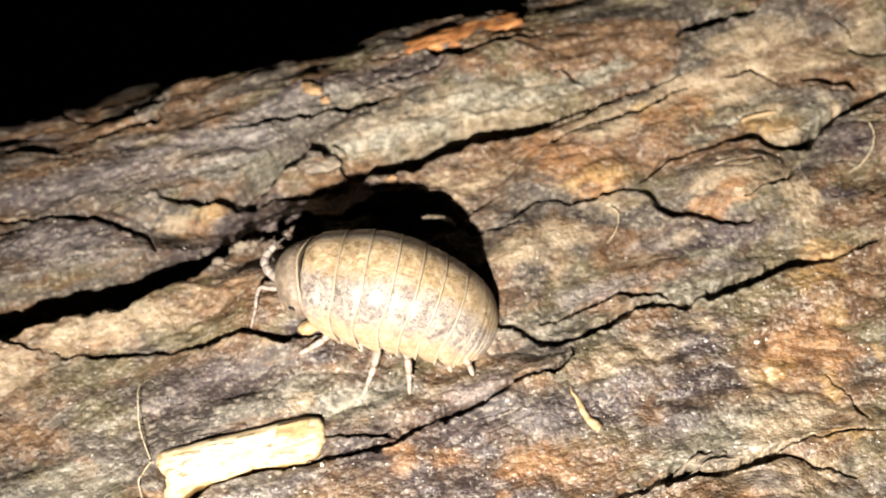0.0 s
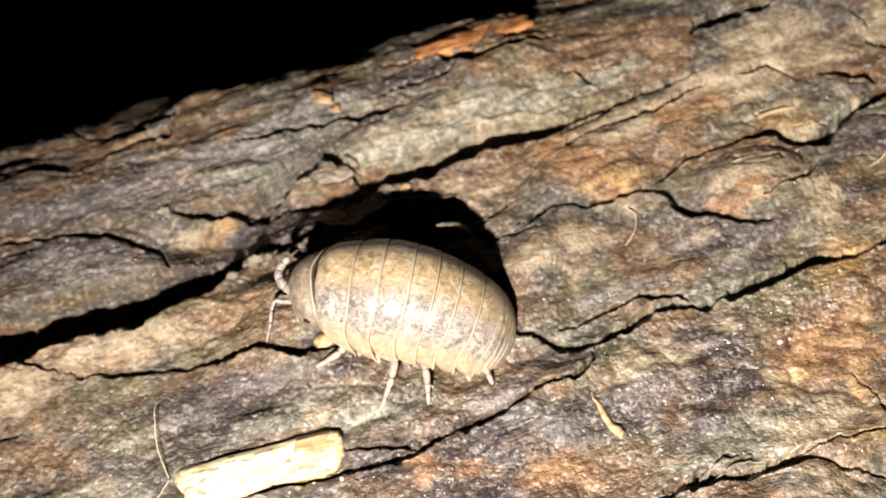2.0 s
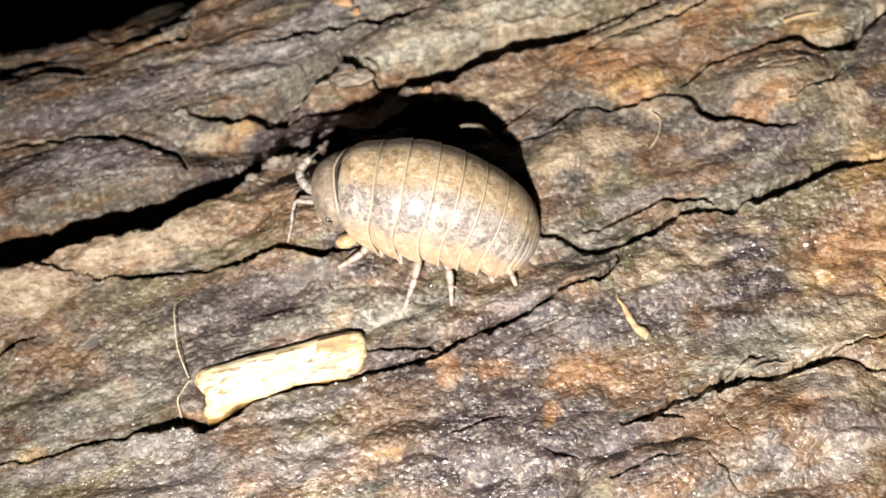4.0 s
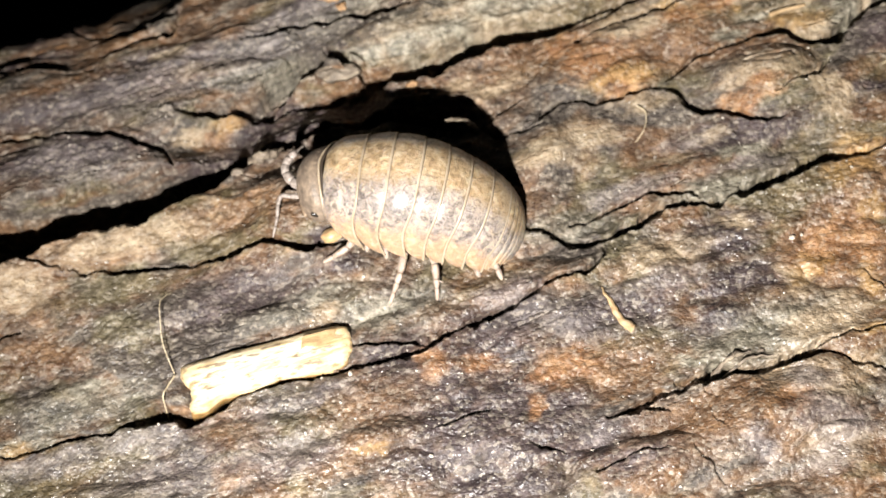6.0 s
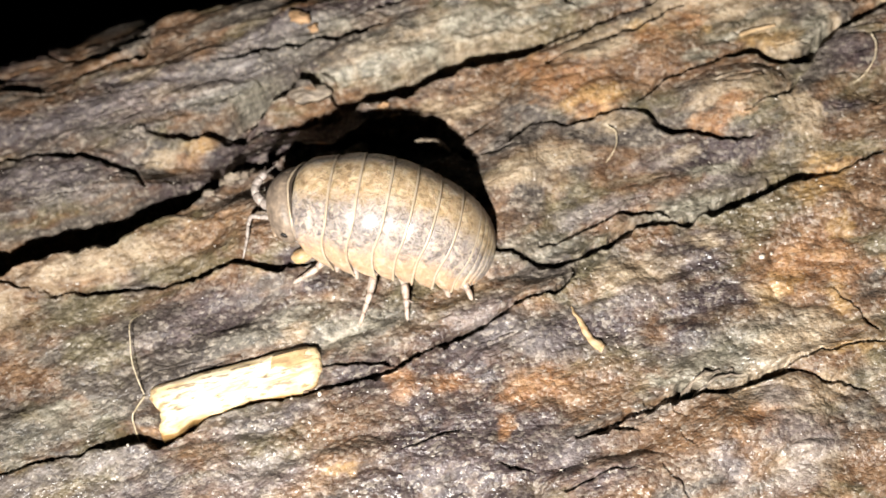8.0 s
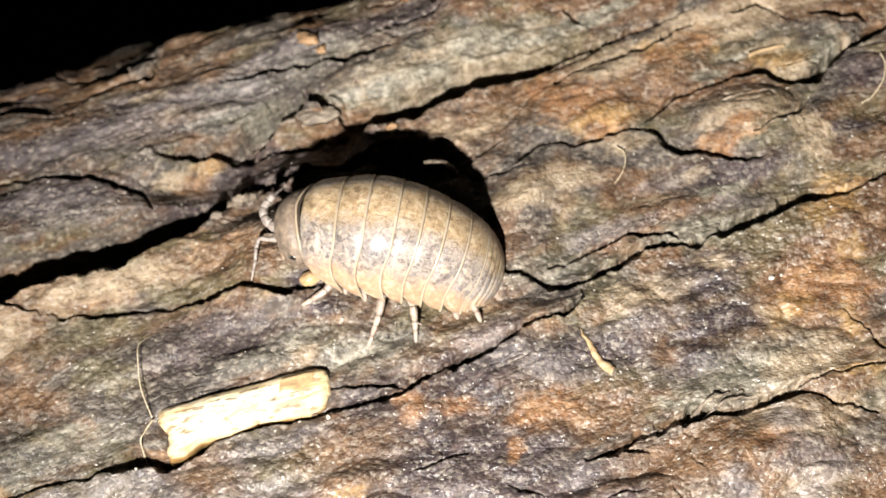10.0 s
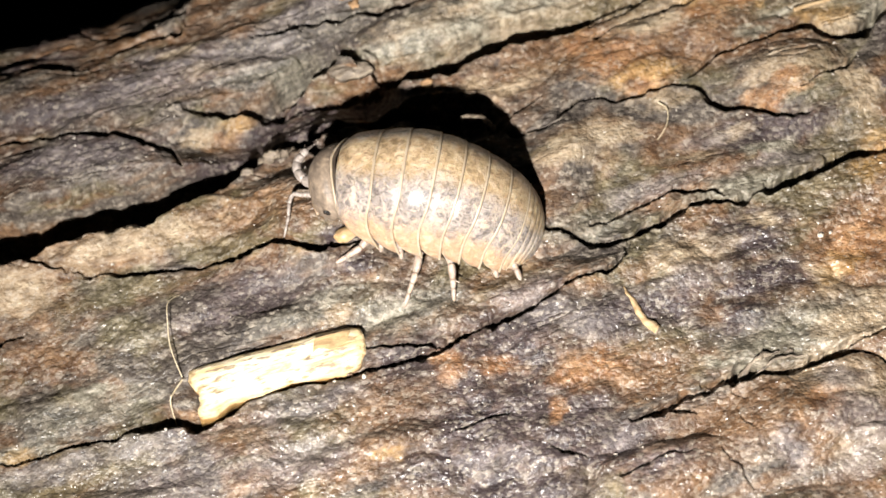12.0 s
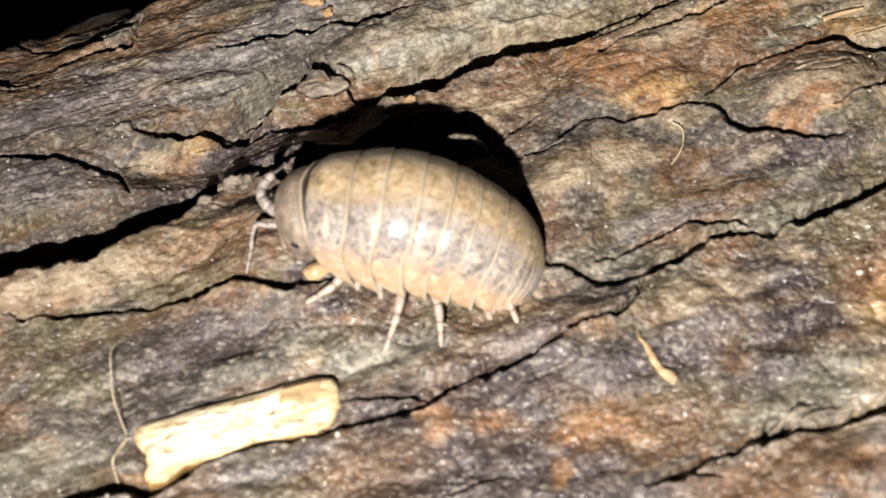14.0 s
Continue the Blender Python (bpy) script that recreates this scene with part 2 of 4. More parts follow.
WOOD = plain_material("dark_wood", (0.02, 0.014, 0.009), (0.045, 0.032, 0.022), (0.08, 0.058, 0.04), (60, 400, 400), 0.7, 0.3)
SOIL = plain_material("forest_soil", (0.012, 0.009, 0.006), (0.03, 0.022, 0.015), (0.06, 0.045, 0.03), (40, 40, 40), 0.85, 0.2, 0.0, 0.003)


def mesh_object(name, verts, faces, material, parent=None, label="", smooth=True):
    me = bpy.data.meshes.new(name)
    me.from_pydata([tuple(v) for v in verts], [], faces)
    me.materials.append(material)
    if smooth:
        me.polygons.foreach_set("use_smooth", np.ones(len(me.polygons), bool))
    ob = new(name, me)
    if parent:
        ob.parent = parent
    if label:
        ob["label"] = label
    return ob


# ---- the bark's relief, in millimetres ----
TABLES = rng.random((24, 256, 256))


def value_noise(x, y, k):
    xi, yi = np.floor(x).astype(int), np.floor(y).astype(int)
    fx, fy = x - xi, y - yi
    fx, fy = fx * fx * fx * (fx * (6 * fx - 15) + 10), fy * fy * fy * (fy * (6 * fy - 15) + 10)
    t = TABLES[k % 24]
    a, b, c, e = (t[(xi + i) % 256, (yi + j) % 256] for i, j in ((0, 0), (1, 0), (0, 1), (1, 1)))
    return 2 * ((a * (1 - fx) + b * fx) * (1 - fy) + (c * (1 - fx) + e * fx) * fy) - 1


def fbm(x, y, k, octaves=4, gain=0.5):
    out, amp, total = 0.0, 1.0, 0.0
    for i in range(octaves):
        out = out + amp * value_noise(x * 2**i + 17.3 * i, y * 2**i + 9.1 * i, k + i)
        total, amp = total + amp, amp * gain
    return out / total


CRACKS = []


def crack(name, line, depth=3.2, most=4.0, lip=0.5):
    """A crack along a line of (u, v, width). Its depth goes with its width; the lower lip stands proud."""
    CRACKS.append((np.array(line), depth, most, lip))


crack("left_chasm", [(-29.6, 5.0, 2.00), (-24.5, 5.5, 2.00), (-22.5, 5.3, 2.00), (-20.8, 5.7, 1.87), (-18.1, 5.9, 1.74), (-15.4, 5.8, 1.80), (-13.6, 6.4, 1.61), (-11.2, 6.6, 1.22), (-9.4, 7.1, 0.84), (-8.0, 7.4, 0.52), (-6.3, 7.5, 0.39), (-3.7, 8.1, 0.39), (-0.3, 8.3, 0.39), (4.4, 6.3, 0.10)])
crack("upper_chasm", [(-12.0, 11.5, 0.25), (-10.4, 11.2, 0.42), (-9.1, 11.0, 0.46), (-7.0, 10.8, 0.60), (-5.8, 11.9, 0.60), (-4.3, 12.5, 0.60), (-2.9, 12.6, 0.50), (-1.6, 12.2, 0.40), (-0.6, 10.9, 0.50), (0.5, 10.5, 0.55), (3.3, 10.5, 0.90), (5.5, 11.1, 0.95), (8.5, 11.5, 0.90), (10.9, 11.3, 0.75), (12.9, 11.1, 0.42), (14.8, 11.5, 0.23), (18.1, 11.9, 0.13), (21.8, 12.6, 0.06)])
crack("stub_crack", [(-6.8, 10.1, 0.14), (-5.7, 10.6, 0.22), (-4.0, 10.5, 0.25), (-2.2, 10.6, 0.28), (-0.6, 10.2, 0.35)])
crack("left_plate_top", [(-27.3, 12.6, 0.10), (-23.8, 12.3, 0.13), (-20.7, 11.9, 0.16), (-17.7, 11.3, 0.19), (-16.1, 10.8, 0.26), (-14.8, 9.9, 0.26), (-13.5, 9.2, 0.16), (-12.8, 8.0, 0.06)])
crack("orange_foot", [(8.7, 4.9, 0.06), (10.0, 5.9, 0.16), (11.2, 5.9, 0.19), (12.1, 5.4, 0.19), (13.1, 5.4, 0.19), (14.6, 5.5, 0.19), (16.0, 5.6, 0.19), (17.0, 5.2, 0.26), (17.4, 4.1, 0.19), (18.1, 3.6, 0.26), (19.6, 3.0, 0.23), (20.7, 2.1, 0.19), (22.5, 1.8, 0.10)])
crack("pink_head", [(16.7, 5.8, 0.10), (18.3, 6.7, 0.19), (19.9, 7.2, 0.19), (21.6, 7.1, 0.23), (23.5, 7.6, 0.29), (24.3, 7.5, 0.35), (25.0, 6.8, 0.39), (26.1, 6.1, 0.42), (27.2, 6.1, 0.39), (28.3, 7.1, 0.32), (29.7, 7.7, 0.32), (32.9, 8.6, 0.32)])
crack("pink_foot", [(22.4, 3.1, 0.10), (23.6, 3.6, 0.13), (25.0, 3.8, 0.13), (26.3, 4.6, 0.10)])
crack("right_chasm", [(6.3, -1.5, 0.19), (7.5, -2.1, 0.19), (8.3, -2.8, 0.23), (9.3, -3.4, 0.19), (10.5, -3.3, 0.23), (11.9, -3.0, 0.35), (14.1, -2.2, 0.32), (15.4, -2.2, 0.32), (16.9, -2.7, 0.35), (19.0, -2.3, 0.32), (21.1, -2.1, 0.35), (22.9, -1.6, 0.35), (24.0, -1.5, 0.39), (26.3, -1.6, 0.16), (29.1, -1.2, 0.16)])
crack("right_twin", [(8.8, -2.1, 0.06), (11.3, -1.4, 0.13), (13.4, -1.1, 0.16), (15.9, -1.6, 0.16), (16.2, -2.1, 0.10)])
crack("step_down", [(10.4, -3.7, 0.10), (10.0, -4.6, 0.16), (8.7, -5.1, 0.16), (7.0, -5.3, 0.19), (5.2, -5.8, 0.23), (3.1, -6.4, 0.26), (1.8, -6.5, 0.26), (0.5, -6.8, 0.29)])
crack("chip_head", [(0.5, -6.8, 0.19), (-0.6, -7.0, 0.19), (-2.4, -6.6, 0.16), (-3.9, -6.2, 0.16), (-5.0, -6.0, 0.19), (-5.4, -5.4, 0.13)])
crack("chip_foot", [(0.4, -6.9, 0.19), (-1.6, -7.4, 0.23), (-3.5, -7.4, 0.26), (-5.2, -7.5, 0.22), (-6.8, -7.4, 0.20), (-9.3, -7.3, 0.20), (-11.9, -7.5, 0.22), (-13.6, -8.0, 0.34), (-14.8, -7.9, 0.45), (-16.0, -7.5, 0.39), (-17.0, -7.6, 0.32), (-18.0, -7.9, 0.23), (-19.4, -7.8, 0.16), (-22.7, -7.9, 0.13), (-25.9, -7.9, 0.13), (-29.7, -7.9, 0.13)])
crack("ridge_foot", [(-28.6, 4.5, 0.10), (-24.7, 4.0, 0.13), (-22.7, 3.6, 0.13), (-20.8, 2.8, 0.16), (-18.9, 2.2, 0.16), (-16.6, 1.7, 0.16), (-14.7, 1.4, 0.16), (-13.1, 1.1, 0.23), (-11.8, 1.1, 0.26), (-10.1, 1.1, 0.29), (-8.1, 1.0, 0.29), (-7.2, 0.3, 0.32), (-5.6, 0.0, 0.29), (-3.9, -0.2, 0.16)])
crack("low_chasm", [(7.8, -13.6, 0.10), (9.6, -13.4, 0.19), (10.9, -13.2, 0.26), (12.6, -12.8, 0.32), (13.9, -12.7, 0.42), (15.4, -12.9, 0.39), (17.0, -13.1, 0.32), (18.3, -12.8, 0.26), (19.6, -12.8, 0.23), (20.5, -12.9, 0.16), (21.5, -13.7, 0.16), (23.7, -14.9, 0.13)])
crack("low_fork", [(18.6, -12.6, 0.05), (19.8, -12.4, 0.12), (21.0, -12.2, 0.09), (22.9, -12.2, 0.07), (24.8, -12.3, 0.05), (26.0, -12.6, 0.03)])
crack("edge_line", [(24.0, -8.7, 0.05), (24.6, -9.8, 0.06), (24.8, -10.8, 0.07), (25.2, -11.7, 0.06)])
crack("small_a", [(3.5, -14.2, 0.04), (4.4, -14.8, 0.09), (5.1, -15.1, 0.04)])
crack("small_b", [(13.3, -13.2, 0.04), (13.8, -14.0, 0.02)])
crack("small_c", [(13.2, -14.6, 0.01), (13.8, -15.8, 0.03)])
crack("hair_line", [(4.6, 5.4, 0.05), (6.5, 6.1, 0.09), (8.2, 6.8, 0.05)])
crack("low_twin", [(8.9, -13.7, 0.10), (9.9, -13.7, 0.16), (11.2, -14.1, 0.06)])
crack("bottom_a", [(6.6, -16.5, 0.07), (8.3, -16.1, 0.08), (9.5, -16.0, 0.06), (10.7, -16.3, 0.02)])
crack("bottom_b", [(-1.4, -12.1, 0.03), (0.3, -11.7, 0.10), (1.9, -11.6, 0.03)])
crack("bottom_c", [(11.9, -16.4, 0.02), (12.5, -17.5, 0.05), (12.7, -18.8, 0.03)])
crack("left_nick", [(-26.2, -1.3, 0.26), (-25.2, -1.2, 0.29), (-24.2, -0.7, 0.19), (-23.0, -0.7, 0.06)])
crack("sliver", [(4.7, 5.9, 0.06), (6.0, 4.7, 0.13), (7.5, 4.6, 0.13), (8.7, 4.6, 0.06)])
crack("rim_a", [(-19.7, 22.9, 0.11), (-17.5, 20.4, 0.13), (-15.2, 19.1, 0.15), (-13.4, 18.6, 0.18), (-11.9, 19.1, 0.18), (-11.0, 19.6, 0.09)])
crack("rim_b", [(-16.0, 16.8, 0.11), (-15.4, 17.5, 0.20), (-13.4, 17.5, 0.26), (-11.7, 17.5, 0.26), (-10.8, 19.2, 0.18)])
crack("rim_c", [(-21.5, 17.6, 0.13), (-20.6, 17.3, 0.15), (-18.4, 16.6, 0.15), (-16.5, 16.1, 0.07)])
crack("seam_a", [(-7.4, 15.2, 0.07), (-5.7, 15.1, 0.13), (-4.1, 15.0, 0.20), (-3.0, 14.8, 0.11), (-0.5, 14.7, 0.15), (2.1, 14.3, 0.09)])
crack("seam_b", [(-2.7, 14.8, 0.22), (-0.9, 14.8, 0.34), (1.0, 14.7, 0.34), (3.1, 14.5, 0.15)])
crack("seam_c", [(1.7, 15.6, 0.09), (4.0, 15.8, 0.13), (5.8, 15.8, 0.15), (6.7, 16.1, 0.09)])
crack("flake_foot", [(2.4, 17.6, 0.13), (4.1, 17.5, 0.18), (6.0, 17.8, 0.26), (6.8, 16.8, 0.35), (8.0, 16.5, 0.35), (9.6, 16.6, 0.26), (11.5, 16.8, 0.20), (13.7, 17.0, 0.07)])
crack("lichen_lip", [(13.0, 14.6, 0.07), (13.9, 14.4, 0.11), (14.4, 13.8, 0.15), (14.8, 13.2, 0.09)])
crack("lip_twin", [(12.1, 10.4, 0.13), (13.5, 10.7, 0.15), (14.9, 11.2, 0.18), (15.5, 11.6, 0.11), (17.7, 12.0, 0.11), (18.8, 12.2, 0.04)])
crack("lip_line", [(12.3, 9.6, 0.13), (13.9, 10.2, 0.15), (15.6, 10.4, 0.15), (17.7, 10.6, 0.15), (20.1, 11.4, 0.13), (21.1, 11.5, 0.09)])
crack("top_cleft", [(21.5, 15.0, 0.09), (22.1, 15.7, 0.31), (23.6, 15.8, 0.48), (24.7, 15.7, 0.44), (26.6, 15.7, 0.18)])
crack("top_line_a", [(23.4, 11.7, 0.09), (24.4, 11.8, 0.15), (25.3, 11.7, 0.15), (26.0, 11.2, 0.13), (26.8, 10.4, 0.04)])
crack("top_line_b", [(28.4, 10.4, 0.09), (29.5, 10.3, 0.18), (30.3, 10.0, 0.15), (31.0, 10.0, 0.15), (31.2, 9.3, 0.13)])
crack("top_line_c", [(31.5, 14.0, 0.09), (32.2, 13.5, 0.15), (32.2, 12.9, 0.07)])
crack("top_line_d", [(31.9, 12.1, 0.09), (32.2, 11.6, 0.18), (32.8, 11.4, 0.18), (33.5, 11.3, 0.15), (33.5, 10.7, 0.07)])


def crack_relief(u, v):
    cut = np.zeros_like(u)
    rise = np.zeros_like(u)
    wob = 0.30 * fbm(u / 0.9, v / 0.9, 3, 4, 0.6)
    wob2 = 0.30 * fbm(u / 0.9, v / 0.9, 9, 4, 0.6)
    swell = np.clip(1.05 + 1.0 * fbm(u / 1.3, v / 3.0, 13, 3), 0.45, 1.8)
    for line, depth, most, lip in CRACKS:
        lo, hi = line[:, :2].min(0) - 2.5, line[:, :2].max(0) + 2.5
        inside = (u > lo[0]) & (u < hi[0]) & (v > lo[1]) & (v < hi[1])
        if not inside.any():
            continue
        x, y = (u + wob)[inside], (v + wob2)[inside]
        best, wide, side = np.full(x.shape, 1e9), np.zeros(x.shape), np.zeros(x.shape)
        for (ax, ay, aw), (bx, by, bw) in zip(line[:-1], line[1:]):
            dx, dy = bx - ax, by - ay
            t = np.clip(((x - ax) * dx + (y - ay) * dy) / (dx * dx + dy * dy), 0, 1)
            d = np.hypot(x - ax - t * dx, y - ay - t * dy)
            near = d < best
            best = np.where(near, d, best)
            wide = np.where(near, aw + t * (bw - aw), wide)
            side = np.where(near, np.sign(dx) * ((y - ay) * dx - (x - ax) * dy), side)
        wide = wide * np.where(wide < 0.5, swell[inside], 1.0)
        q = best / (0.74 * wide + 0.03)
        deep = np.minimum(depth * wide + 0.05, most)
        c = deep * (1 - smooth_step(q, 0.55, 1.45))
        cut[inside] = np.maximum(cut[inside], c)
        r = lip * wide * np.exp(-np.maximum(best - wide / 2, 0) / (0.5 + wide)) * np.where(side < 0, 1.0, -0.25)
        rise[inside] += r
    return rise, cut


# raised plates of bark: (u, v, half length, half width, height)
BULGES = [(-24.0, 1.6, 2.6, 1.7, 0.5), (-19.4, 9.0, 6.5, 2.6, 0.7), (22.0, 4.4, 3.4, 2.0, 0.5), (13.0, 7.6, 4.0, 1.9, 0.4), (-2.0, 11.4, 1.6, 0.8, 0.6),
          (8.6, -16.8, 4.0, 2.0, 0.6), (17.0, -16.0, 5.0, 2.4, 0.5), (-16.5, 3.6, 8.0, 1.8, 0.5), (5.0, 13.0, 6.5, 1.9, 0.5)]


def smooth_step(x, a, b):
    t = np.clip((x - a) / (b - a), 0, 1)
    return t * t * (3 - 2 * t)


def height(u, v):
    """The bark's height over its even face at (u, v), along and across the grain."""
    wu, wv = u + 1.2 * fbm(u / 7, v / 4, 1, 3), v + 0.7 * fbm(u / 8, v / 5, 5, 3)
    h = 0.75 * fbm(wu / 8, wv / 3.2, 11, 3)
    steps = 3.4 * fbm(wu / 8, wv / 2.4, 2, 4, 0.55)
    base = np.floor(steps)
    layered = 0.14 + 0.75 * smooth_step(v, 3.0, 12.0) * (1 - 0.75 * smooth_step(u, 11.0, 17.0))
    h = h + 0.17 * layered * (base + smooth_step(steps - base, 0.15, 0.85))
    h = h + 0.035 * (1 - 2 * np.abs(fbm(wu / 2.0, wv / 1.3, 6, 4, 0.55)))
    # soft, pillow-like swellings low down
    h = h + 0.42 * np.abs(fbm(wu / 3.2, wv / 2.0, 15, 2)) * (1 - smooth_step(v, -6.0, 3.0))
    rough = 0.55 + 0.7 * smooth_step(fbm(u / 8, v / 3, 21, 2), -0.3, 0.4)
    h = h + rough * (0.07 * fbm(u / 1.0, v / 0.8, 14, 3, 0.6) + 0.046 * fbm(u / 0.28, v / 0.25, 18, 2))
    crust = smooth_step(v, 0.8, 1.8) * (1 - smooth_step(v, 4.6, 5.6)) * (1 - smooth_step(u, -6.0, -3.5))
    h = h + 0.16 * crust * fbm(u / 1.3, v / 1.0, 22, 4, 0.6)
    for bu, bv, ru, rv, up in BULGES:
        h = h + up * np.clip(1 - ((u - bu) / ru) ** 2 - ((wv - bv) / rv) ** 2, 0, 1) ** 0.7
    rent = np.abs(fbm(wu / 6, wv / 1.3, 8, 3))
    h = h - 0.18 * np.clip(1 - rent / 0.03, 0, 1) * smooth_step(fbm(u / 6, v / 4, 20, 2) + 0.02 * (v - 8), 0.05, 0.35)
    h = h + 0.4 * fbm(u / 4.5, v / 2.4, 17, 3) * smooth_step(v, 12.0, 17.0)
    h = h + np.clip(0.055 * (u + 2) + 0.5, -0.3, 1.1) * smooth_step(v, 11.0, 17.0)
    # the ridge on which the woodlouse stands
    h = h + 1.5 * smooth_step(v, -3.5, 3.0) * (1 - smooth_step(v, 3.4, 6.5)) * (1 - smooth_step(np.abs(u), 6.5, 11.0)) * (1 - 0.85 * np.clip(1 - ((u - 3.8) / 5.0) ** 2, 0, 1))
    # the trough between the two long clefts, with a raised upper lip
    brink = np.interp(u, [-12.8, -11.4, -8.6, -7.0, -6.0, -4.8, -3.2, -1.8, 0.2, 3.6, 6.0], [11.4, 11.1, 10.9, 11.6, 12.0, 12.4, 12.2, 11.2, 10.6, 10.5, 10.6])
    ledge = np.interp(u, [-13.0, -8.5, -7.0, -5.0, -3.0, -1.0], [1.5, 1.2, 0.9, 0.8, 1.1, 0.7])
    fall = -1.9 * smooth_step(v, brink - 5.2, brink - ledge - 0.2) + 1.2 * smooth_step(v, brink - ledge - 0.2, brink - 0.4)
    h = h + fall * (1 - smooth_step(v, brink - 0.1, brink + 0.3)) * (1 - smooth_step(u, -1.5, 1.0)) * smooth_step(u, -14, -10)
    # the hollow behind it
    h = h - 1.3 * np.clip(1 - ((u - 0.8) / 5.6) ** 2 - ((v - 6.4) / 2.2) ** 2, 0, 1) ** 0.6
    h = h - 0.7 * np.clip(1 - ((u - 6.6) / 2.8) ** 2 - ((v - 3.6) / 2.4) ** 2, 0, 1) ** 1.2
    # the bed in which the wood chip is wedged
    bed = (1 - smooth_step(np.abs(u + 9.7), 4.25, 4.75)) * (1 - smooth_step(np.abs(v + 6.25 - 0.035 * (u + 9.7)), 0.95, 1.35))
    h = h + bed * (np.minimum(h, -0.55) - h)
    rise, cut = crack_relief(u, v)
    return h + rise - cut


EDGE, BROW, FOOT, BELLOW = 14.7, 8.5, -24.0, 22.0


def wrapped(s):
    """Across the log: places and normals (v, n) of its smooth outline at the arc length s."""
    a = np.clip((s - EDGE) / BROW, 0, 2.2)
    b = np.clip((FOOT - s) / BELLOW, 0, 2.1)
    v = np.clip(s, FOOT, EDGE) + BROW * np.sin(a) - BELLOW * np.sin(b)
    n = -BROW * (1 - np.cos(a)) - BELLOW * (1 - np.cos(b))
    over = np.maximum(s - EDGE - BROW * 2.2, 0)
    v, n = v + over * np.cos(2.2), n - over * np.sin(2.2)
    return v, n, np.sin(a) - np.sin(b), np.cos(a) * np.cos(b)


def blobs(u, v, spots, k):
    """How strongly a stain of round-edged spots (u, v, radius along, radius across) covers each place."""
    x, y = u + 1.0 * fbm(u / 2, v / 1.2, k, 4, 0.6), v + 0.7 * fbm(u / 2, v / 1.2, k + 7, 4, 0.6)
    out = np.zeros_like(u)
    for su, sv, ru, rv in spots:
        d = np.hypot((x - su) / ru, (y - sv) / rv)
        out = np.maximum(out, 1 - smooth_step(d, 0.15, 1.5))
    return out


STAINS = {}
SEAMS = []


def stain_spots(kind, *spots):
    """Spots of one stain, some with shade or sheen painted in: (u, v, radius along, radius across)."""
    STAINS.setdefault(kind, []).extend(spots)


def seam(name, *points):
    SEAMS.append(points)


stain_spots("rust", (18.9, 9.7, 1.5, 0.8), (11.4, 9.4, 1.7, 0.9), (13.0, 7.6, 2.8, 1.6), (14.0, 6.1, 2.0, 1.0), (20.8, 10.2, 1.7, 1.3), (21.0, 3.1, 2.0, 0.6), (20.1, 3.3, 1.3, 0.5), (21.7, -7.3, 2.3, 1.4), (24.5, -7.0, 2.0, 2.2))
stain_spots("rust", (6.3, -10.4, 2.1, 1.1), (-0.8, -8.3, 1.0, 1.4), (6.9, 19.1, 2.3, 0.7), (4.1, -12.2, 0.7, 0.8), (-1.6, 17.5, 0.8, 0.7), (-2.3, 8.6, 0.5, 0.3), (4.7, 0.3, 2.0, 1.1), (25.7, -1.8, 1.0, 1.1))
stain_spots("rust", (1.8, -8.8, 1.5, 0.9), (17.5, -15.2, 1.5, 0.9), (22.6, -6.4, 1.8, 0.9), (13.5, 8.2, 1.4, 1.2), (12.7, 7.1, 1.0, 0.6), (21.0, 10.3, 0.9, 0.6), (20.4, 3.3, 2.0, 0.6), (23.4, -7.2, 1.7, 0.7), (20.0, 10.2, 0.7, 0.8), (-19.6, 19.5, 2.0, 0.4), (21.7, 3.9, 1.4, 0.6))
stain_spots("cream", (8.6, 2.5, 2.3, 1.1), (11.0, 3.6, 2.0, 0.7), (19.4, -18.2, 2.0, 1.4), (19.8, -15.1, 2.0, 1.1), (21.0, -11.4, 2.6, 1.1), (21.4, -14.1, 1.3, 1.1), (22.7, -10.4, 1.3, 0.9), (21.9, 4.8, 2.6, 1.3), (19.7, 11.3, 2.3, 1.1))
stain_spots("cream", (23.4, 10.7, 2.6, 0.9), (15.4, 9.8, 2.6, 0.9), (17.1, 10.8, 2.0, 0.7), (25.8, 7.2, 1.3, 0.9), (6.5, 7.9, 2.0, 0.6), (11.5, 3.1, 2.0, 0.7), (5.0, 8.7, 1.3, 0.5), (-22.9, 1.8, 2.0, 1.6))
stain_spots("cream", (-23.9, 2.0, 1.0, 1.1), (13.2, -5.2, 3.0, 1.3), (8.3, -10.0, 0.9, 0.25), (20.1, -8.2, 1.2, 0.8), (7.4, 2.4, 1.3, 0.7), (-16.4, 3.3, 5.6, 0.9), (14.7, 4.7, 2.0, 0.9), (15.3, 0.9, 1.7, 0.5), (25.6, 2.5, 1.0, 2.2))
stain_spots("cream", (20.2, -8.4, 1.3, 1.1), (25.2, 8.6, 2.0, 0.7), (29.0, 8.4, 0.8, 0.9), (5.9, 12.5, 6.9, 1.5), (1.9, 11.9, 2.6, 1.1), (7.7, 12.7, 2.6, 0.9), (9.9, 13.1, 4.0, 1.1), (17.9, 1.8, 2.0, 0.5), (17.8, -4.2, 1.0, 0.5))
